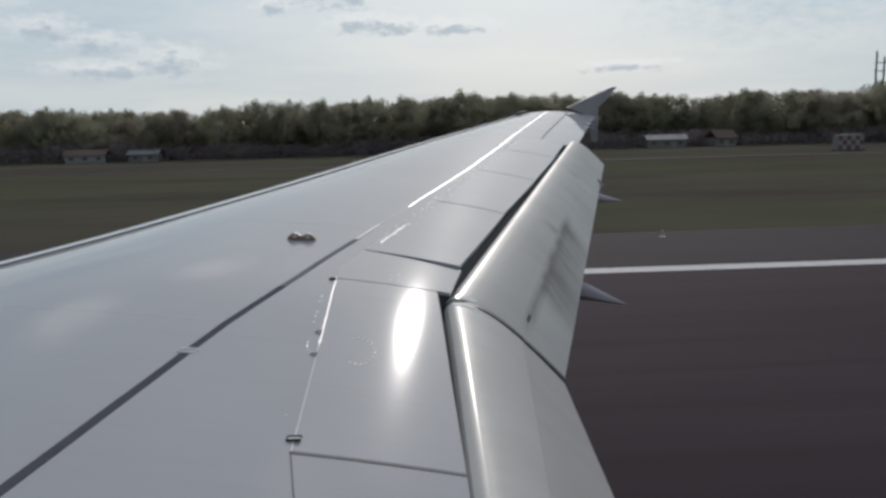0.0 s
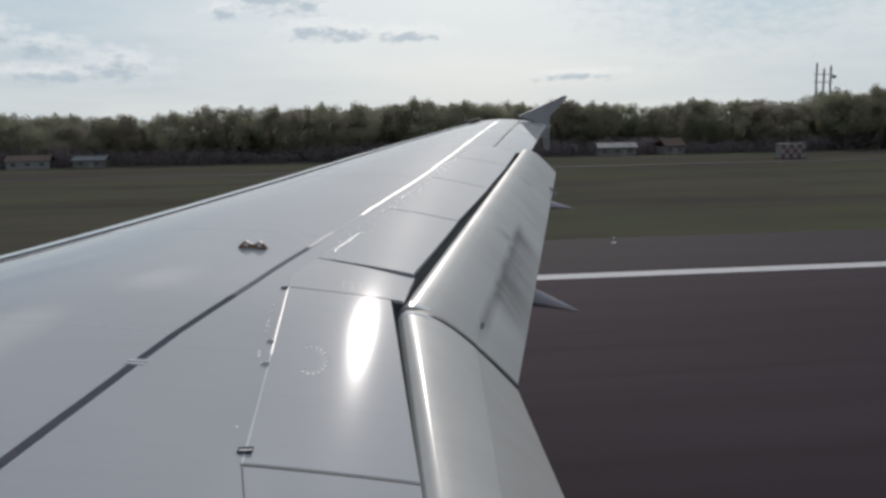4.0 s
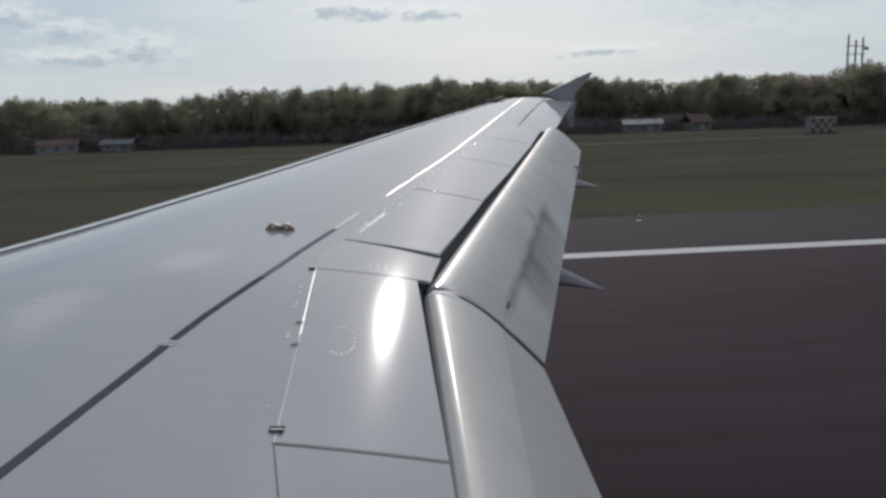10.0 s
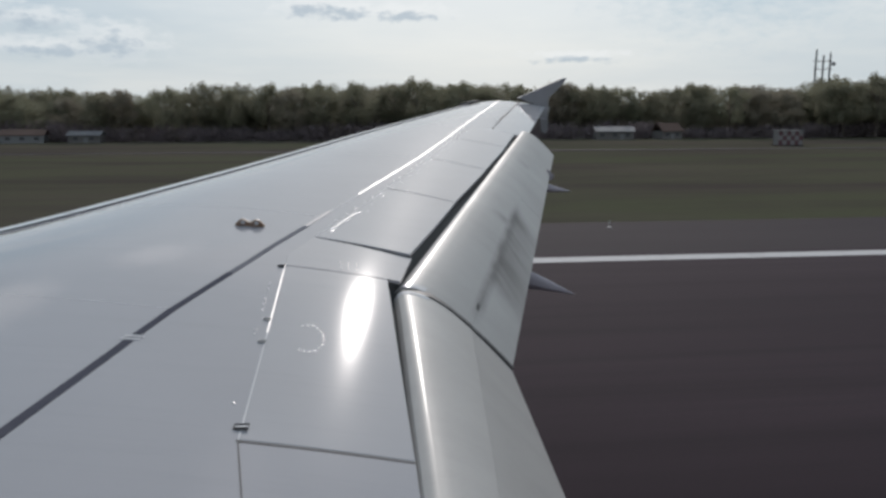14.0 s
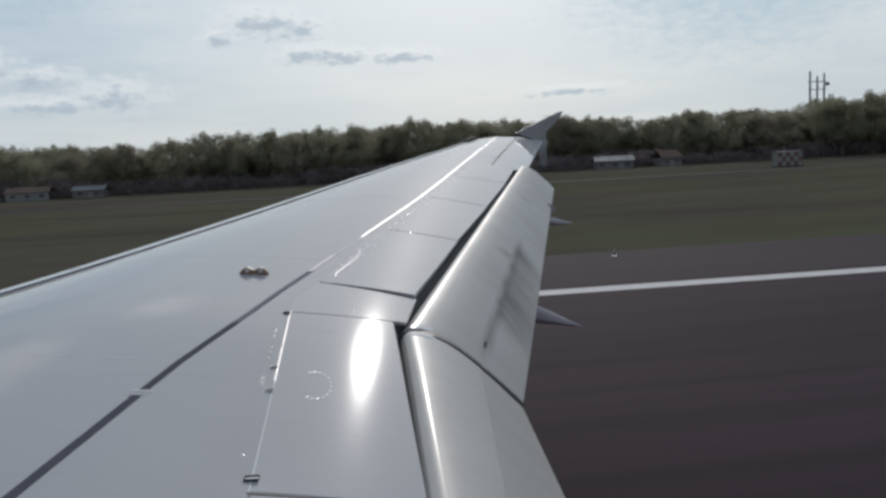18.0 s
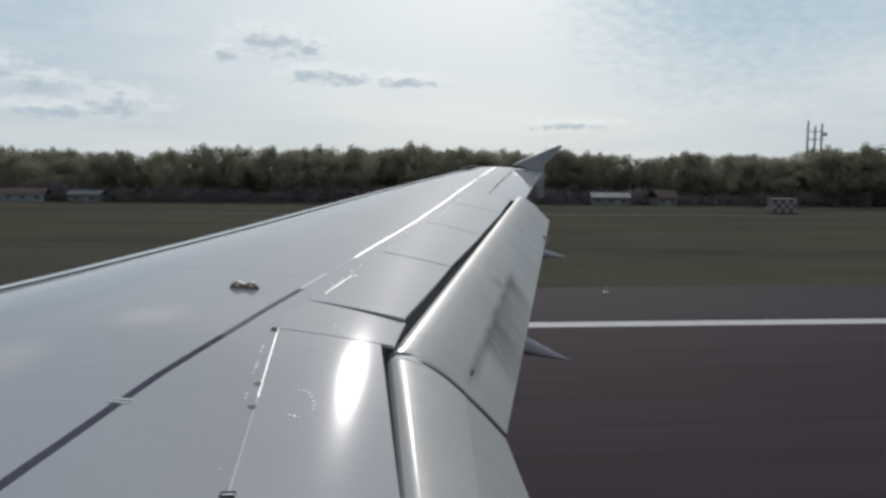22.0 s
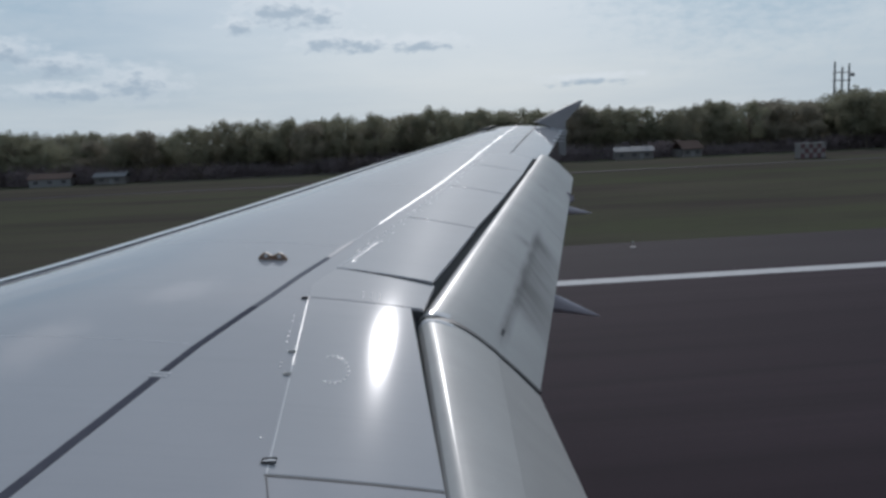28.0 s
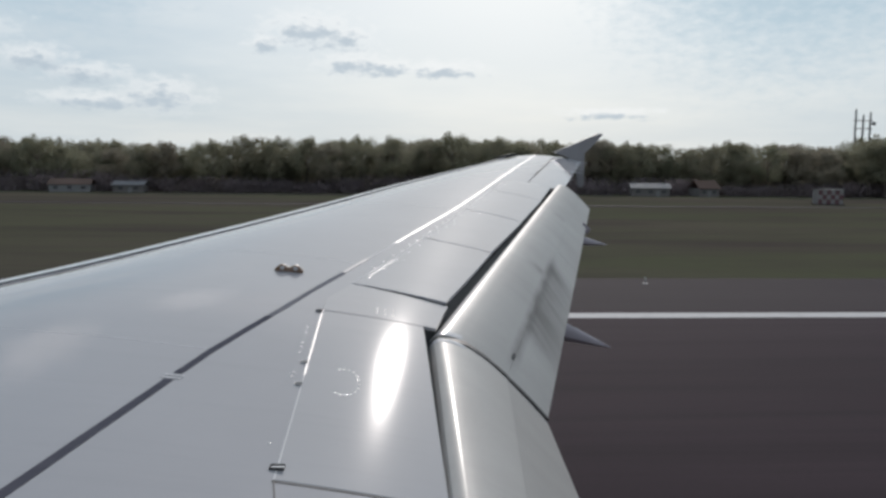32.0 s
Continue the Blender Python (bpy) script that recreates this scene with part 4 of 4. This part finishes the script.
rng = random.Random(7)
models = []
for tall, wide, pine, leaf, label, kind_ in ((11.0, 8.8, False, 0, "broad spring-green deciduous tree at the wood's edge", "tree"),
                                             (11.8, 9.6, False, 0, "tall spring-green deciduous tree at the wood's edge", "tree"),
                                             (10.0, 8.4, False, 1, "brownish budding deciduous tree at the wood's edge", "tree"),
                                             (11.4, 8.0, False, 1, "tall brownish budding tree at the wood's edge", "tree"),
                                             (9.0, 4.6, True, 2, "dark slender pine at the wood's edge", "tree"),
                                             (8.6, 8.0, False, 0, "low round green tree at the wood's edge", "tree")):
    trunk_mesh, crown_mesh = tree_meshes(rng, tall, wide, pine)
    crown_mesh.materials.append(LEAF[leaf])
    ob = tagged(new("tree"), label, kind_, "trees along the wood's edge")
    for nm, me in (("trunk", trunk_mesh), ("crown", crown_mesh)):
        o = new(nm, me)
        o.parent = ob
    models.append(ob)

spots = []
for row, (y, step) in enumerate(((196, 7.6), (203, 7.0), (211, 7.4), (221, 8.0))):
    x = -165 + row * 2
    while x < 215:
        spots.append((x + rng.uniform(-2, 2), y + rng.uniform(-3, 3) + 6 * math.sin(x * 0.03) - 0.04 * x))
        x += step * rng.uniform(0.75, 1.3)
used = set()
for x, y in spots:
    i = len(used) if len(used) < 6 else rng.choice((0, 0, 0, 1, 1, 1, 2, 2, 3, 5))
    size = rng.uniform(1.13, 1.29) * (1 + 0.05 * math.sin(x * 0.045 + 1)) * (1.0 + 0.0006 * x)
    m = pose(x, y, 0, 0, 0, rng.uniform(0, 360)) @ Matrix.Diagonal((size, size, size * rng.uniform(0.92, 1.08), 1))
    if i not in used:
        used.add(i)
        models[i].matrix_world = m
    else:
        made = copy_thing(models[i], m)
        made.scale = (size, size, size)


def undergrowth(name, x0, x1, y0, y1, low, tall, count, spray, material, label, kind_, seed):
    r = random.Random(seed)
    verts, faces = [], []
    for _ in range(count):
        x, y = r.uniform(x0, x1), r.uniform(y0, y1)
        top = tall * r.uniform(0.55, 1.0) * (1 + 0.2 * math.sin(x * 0.05) + 0.12 * math.sin(x * 0.17 + 2))
        for j in range(spray):
            p = Vector((x + r.gauss(0, 1.3), y + r.gauss(0, 1.0), low + (top - low) * r.random()))
            a = Vector((r.uniform(-1, 1), r.uniform(-1, 1), r.uniform(-0.8, 0.8))).normalized() * r.uniform(0.16, 0.40) * (tall / 6) ** 0.5
            b = a.cross(Vector((r.uniform(-1, 1), r.uniform(-1, 1), r.uniform(-1, 1)))).normalized() * a.length * 0.6
            i = len(verts)
            verts += [p - a, p + b, p + a, p - b]
            faces.append((i, i + 1, i + 2, i + 3))
    me = bpy.data.meshes.new(name)
    me.from_pydata([tuple(v) for v in verts], [], faces)
    me.materials.append(material)
    return tagged(new(name, me), label, kind_, kind="stuff")


undergrowth("hedge", -190, 240, 184, 200, 0, 4.4, 1500, 80, SCRUB, "dark brown scrub in front of the trees", "shrubs", 3)
undergrowth("wood_interior", -190, 240, 200, 240, 0, 10.2, 1700, 110, LEAF[1], "dense brownish green canopy of the wood behind its edge", "woodland", 4)


def far_woods(name, y0, y1, x0, x1, tall, count, seed, material, label):
    r = random.Random(seed)
    verts, faces = [], []
    for _ in range(count):
        y = r.uniform(y0, y1)
        x = r.uniform(x0, x1) * y / y1
        w, h = r.uniform(7, 14), tall * r.uniform(0.75, 1.1)
        for j in range(44):
            q = Vector((r.gauss(0, 1), r.gauss(0, 1), r.gauss(0, 1))).normalized() * r.uniform(0.5, 1.0)
            p = Vector((x + q.x * w * 0.5, y + q.y * w * 0.5, h * (0.52 + 0.46 * q.z)))
            a = Vector((r.uniform(-1, 1), r.uniform(-1, 1), r.uniform(-0.8, 0.8))).normalized() * r.uniform(0.6, 1.5)
            b = a.cross(Vector((r.uniform(-1, 1), r.uniform(-1, 1), r.uniform(-1, 1)))).normalized() * a.length * 0.65
            i = len(verts)
            verts += [p - a, p + b, p + a, p - b]
            faces.append((i, i + 1, i + 2, i + 3))
    me = bpy.data.meshes.new(name)
    me.from_pydata([tuple(v) for v in verts], [], faces)
    me.materials.append(material)
    return tagged(new(name, me), label, "woodland", kind="stuff")


far_woods("far_woods", 260, 900, -900, 1000, 10, 3200, 5, LEAF[1], "brownish far woods under the horizon")
far_woods("far_woods", 900, 3200, -3000, 3200, 11, 4200, 6, LEAF[2], "dark far woods along the horizon")

# ---- airfield things ----
k = Mat("red_chequer_paint", 0.6)
RED = k.set(k.mix(k.noise(5), (0.085, 0.03, 0.035), (0.065, 0.025, 0.03)))
k = Mat("white_chequer_paint", 0.6)
CHALK = k.set(k.mix(k.noise(5), (0.17, 0.16, 0.16), (0.13, 0.125, 0.125)))
k = Mat("galvanised_steel", 0.45, 0.7)
GALV = k.set(k.mix(k.noise(6), (0.13, 0.135, 0.14), (0.20, 0.20, 0.21)))
k = Mat("rust_red_roof_tiles", 0.8)
TILES = k.set(k.mix(k.noise(4), (0.09, 0.05, 0.04), (0.065, 0.04, 0.03)))
k = Mat("lamp_glass", 0.1)
GLASS = k.set(k.mix(k.noise(8), (0.22, 0.22, 0.2), (0.3, 0.3, 0.27)))

hut = new("equipment_hut")
hut.matrix_world = pose(83, 142, 0, 0, 0, -8)
tagged(hut, "red and white chequered airfield equipment hut on the grass", "hut")
HW, HD, HH = 4.6, 2.8, 2.7
bm = bmesh.new()
soft_box(bm, (0, 0, HH / 2 + 0.1), (HW, HD, HH), r=0.03)
part("body", bm, CHALK, hut)
bm = bmesh.new()
soft_box(bm, (0, 0, HH + 0.16), (HW + 0.3, HD + 0.3, 0.14), r=0.03)
part("roof", bm, GALV, hut)
bm = bmesh.new()
soft_box(bm, (0, 0, 0.06), (HW + 0.4, HD + 0.4, 0.2), r=0.03)
part("plinth", bm, SHOULDER, hut)
for i in range(6):
    for j in range(3):
        if (i + j) % 2 == 0:
            bm = bmesh.new()
            soft_box(bm, (-HW / 2 + HW / 6 * (i + 0.5), -HD / 2 - 0.006, 0.14 + HH / 3 * (j + 0.5)), (HW / 6, 0.02, HH / 3 - 0.02), r=0.004)
            part("chequer", bm, RED, hut)

mast = new("lattice_mast")
mast.matrix_world = pose(179, 286, 0)
tagged(mast, "dark steel lattice mast rising behind the wood", "mast")
for dx, h in ((-2.6, 30.0), (0.4, 28.0), (3.2, 29.0)):
    bm = bmesh.new()
    for a in range(3):
        q = 2.094 * a
        tube(bm, (dx + 0.35 * math.cos(q), 0.35 * math.sin(q), -0.1), (dx + 0.25 * math.cos(q), 0.25 * math.sin(q), h), 0.15, 0.12, 6)
    for z in np.arange(1, h, 1.1):
        for a in range(3):
            q, q2 = 2.094 * a, 2.094 * (a + 1)
            tube(bm, (dx + 0.3 * math.cos(q), 0.3 * math.sin(q), z), (dx + 0.3 * math.cos(q2), 0.3 * math.sin(q2), z + 1.0), 0.055, None, 5)
    part("lattice_leg", bm, GALV, mast)
for z in (23.0, 26.0):
    bm = bmesh.new()
    soft_box(bm, (0.3, 0, z), (7.2, 1.4, 0.25), r=0.05)
    part("platform", bm, GALV, mast)
bm = bmesh.new()
soft_box(bm, (4.6, 0, 25.0), (1.3, 1.0, 1.3), r=0.15)
part("aerial_box", bm, GALV, mast)

k = Mat("pale_sheet_roof", 0.7, spec=0.2)
SHEET = k.set(k.mix(k.span(k.noise(1.2, 5, 0.6, (1, 6, 1)), 0.35, 0.65), (0.17, 0.17, 0.18), (0.12, 0.12, 0.13)))
k = Mat("dull_rendered_wall", 0.85)
RENDER = k.set(k.mix(k.noise(1.5, 5), (0.13, 0.122, 0.12), (0.09, 0.085, 0.083)))


def building(x, y, w, d, h, turn, roof, walls, gable, name, label):
    """A low building with a pitched roof, windows and a door on the side that faces the runway."""
    house = tagged(new(name), label, name.replace("_", " "))
    house.matrix_world = pose(x, y, 0, 0, 0, turn)
    bm = bmesh.new()
    soft_box(bm, (0, 0, h / 2 - 0.05), (w, d, h), r=0.04)
    part("wall", bm, walls, house)
    bm = bmesh.new()
    prof = [(-d / 2 - 0.35, h - 0.1), (0, h + gable), (d / 2 + 0.35, h - 0.1), (d / 2 + 0.35, h + 0.02), (0, h + gable + 0.15), (-d / 2 - 0.35, h + 0.02)]
    vs = grid(bm, [[(sx * (w / 2 + 0.3), a, b) for a, b in prof] for sx in (-1, 1)], close=True)
    cap(bm, vs[0])
    cap(bm, list(reversed(vs[1])))
    bmesh.ops.recalc_face_normals(bm, faces=bm.faces[:])
    part("roof", bm, roof, house, smooth=False)
    count = max(2, int(w / 3))
    for i in range(count):
        bm = bmesh.new()
        soft_box(bm, (w * ((i + 0.5) / count - 0.5), -d / 2 - 0.01, h * 0.58), (1.0, 0.06, h * 0.38), r=0.02)
        part("window", bm, GAP, house)
    bm = bmesh.new()
    soft_box(bm, (w * (0.5 - 0.5 / count) - 1.3, -d / 2 - 0.01, h * 0.36), (0.9, 0.08, h * 0.72), r=0.02)
    part("door", bm, GALV, house)


building(-74, 183, 9, 4, 1.8, 4, TILES, GALV, 1.1, "shed", "low grey shed with a rust-red roof before the trees")
building(-61, 184, 7, 4, 1.7, -3, SHEET, RENDER, 0.8, "shed", "low shed with a pale sheet roof before the trees")
building(62, 183, 9, 5, 2.0, -10, SHEET, RENDER, 1.0, "farm_building", "long farm building with a pale sheet-metal roof beside the wood")
building(76, 184, 5.5, 4.5, 2.0, 12, TILES, RENDER, 1.8, "farmhouse", "small farmhouse with a rust-red tiled roof beside the wood")

lamp = tagged(new("runway_edge_light"), "small runway edge light on a short stem", "runway light", "runway edge lights")
bm = bmesh.new()
tube(bm, (0, 0, 0), (0, 0, 0.04), 0.16, 0.14, 16)
part("base_plate", bm, GALV, lamp)
bm = bmesh.new()
tube(bm, (0, 0, 0.03), (0, 0, 0.26), 0.03, 0.03, 10)
part("stem", bm, GALV, lamp)
bm = bmesh.new()
tube(bm, (0, 0, 0.25), (0, 0, 0.35), 0.06, 0.045, 14)
part("lens", bm, GLASS, lamp)
lamp.matrix_world = pose(13.5, 40.0, 0.045)
for x in (-46.5, 73.5):
    copy_thing(lamp, pose(x, 40.0, 0.045))
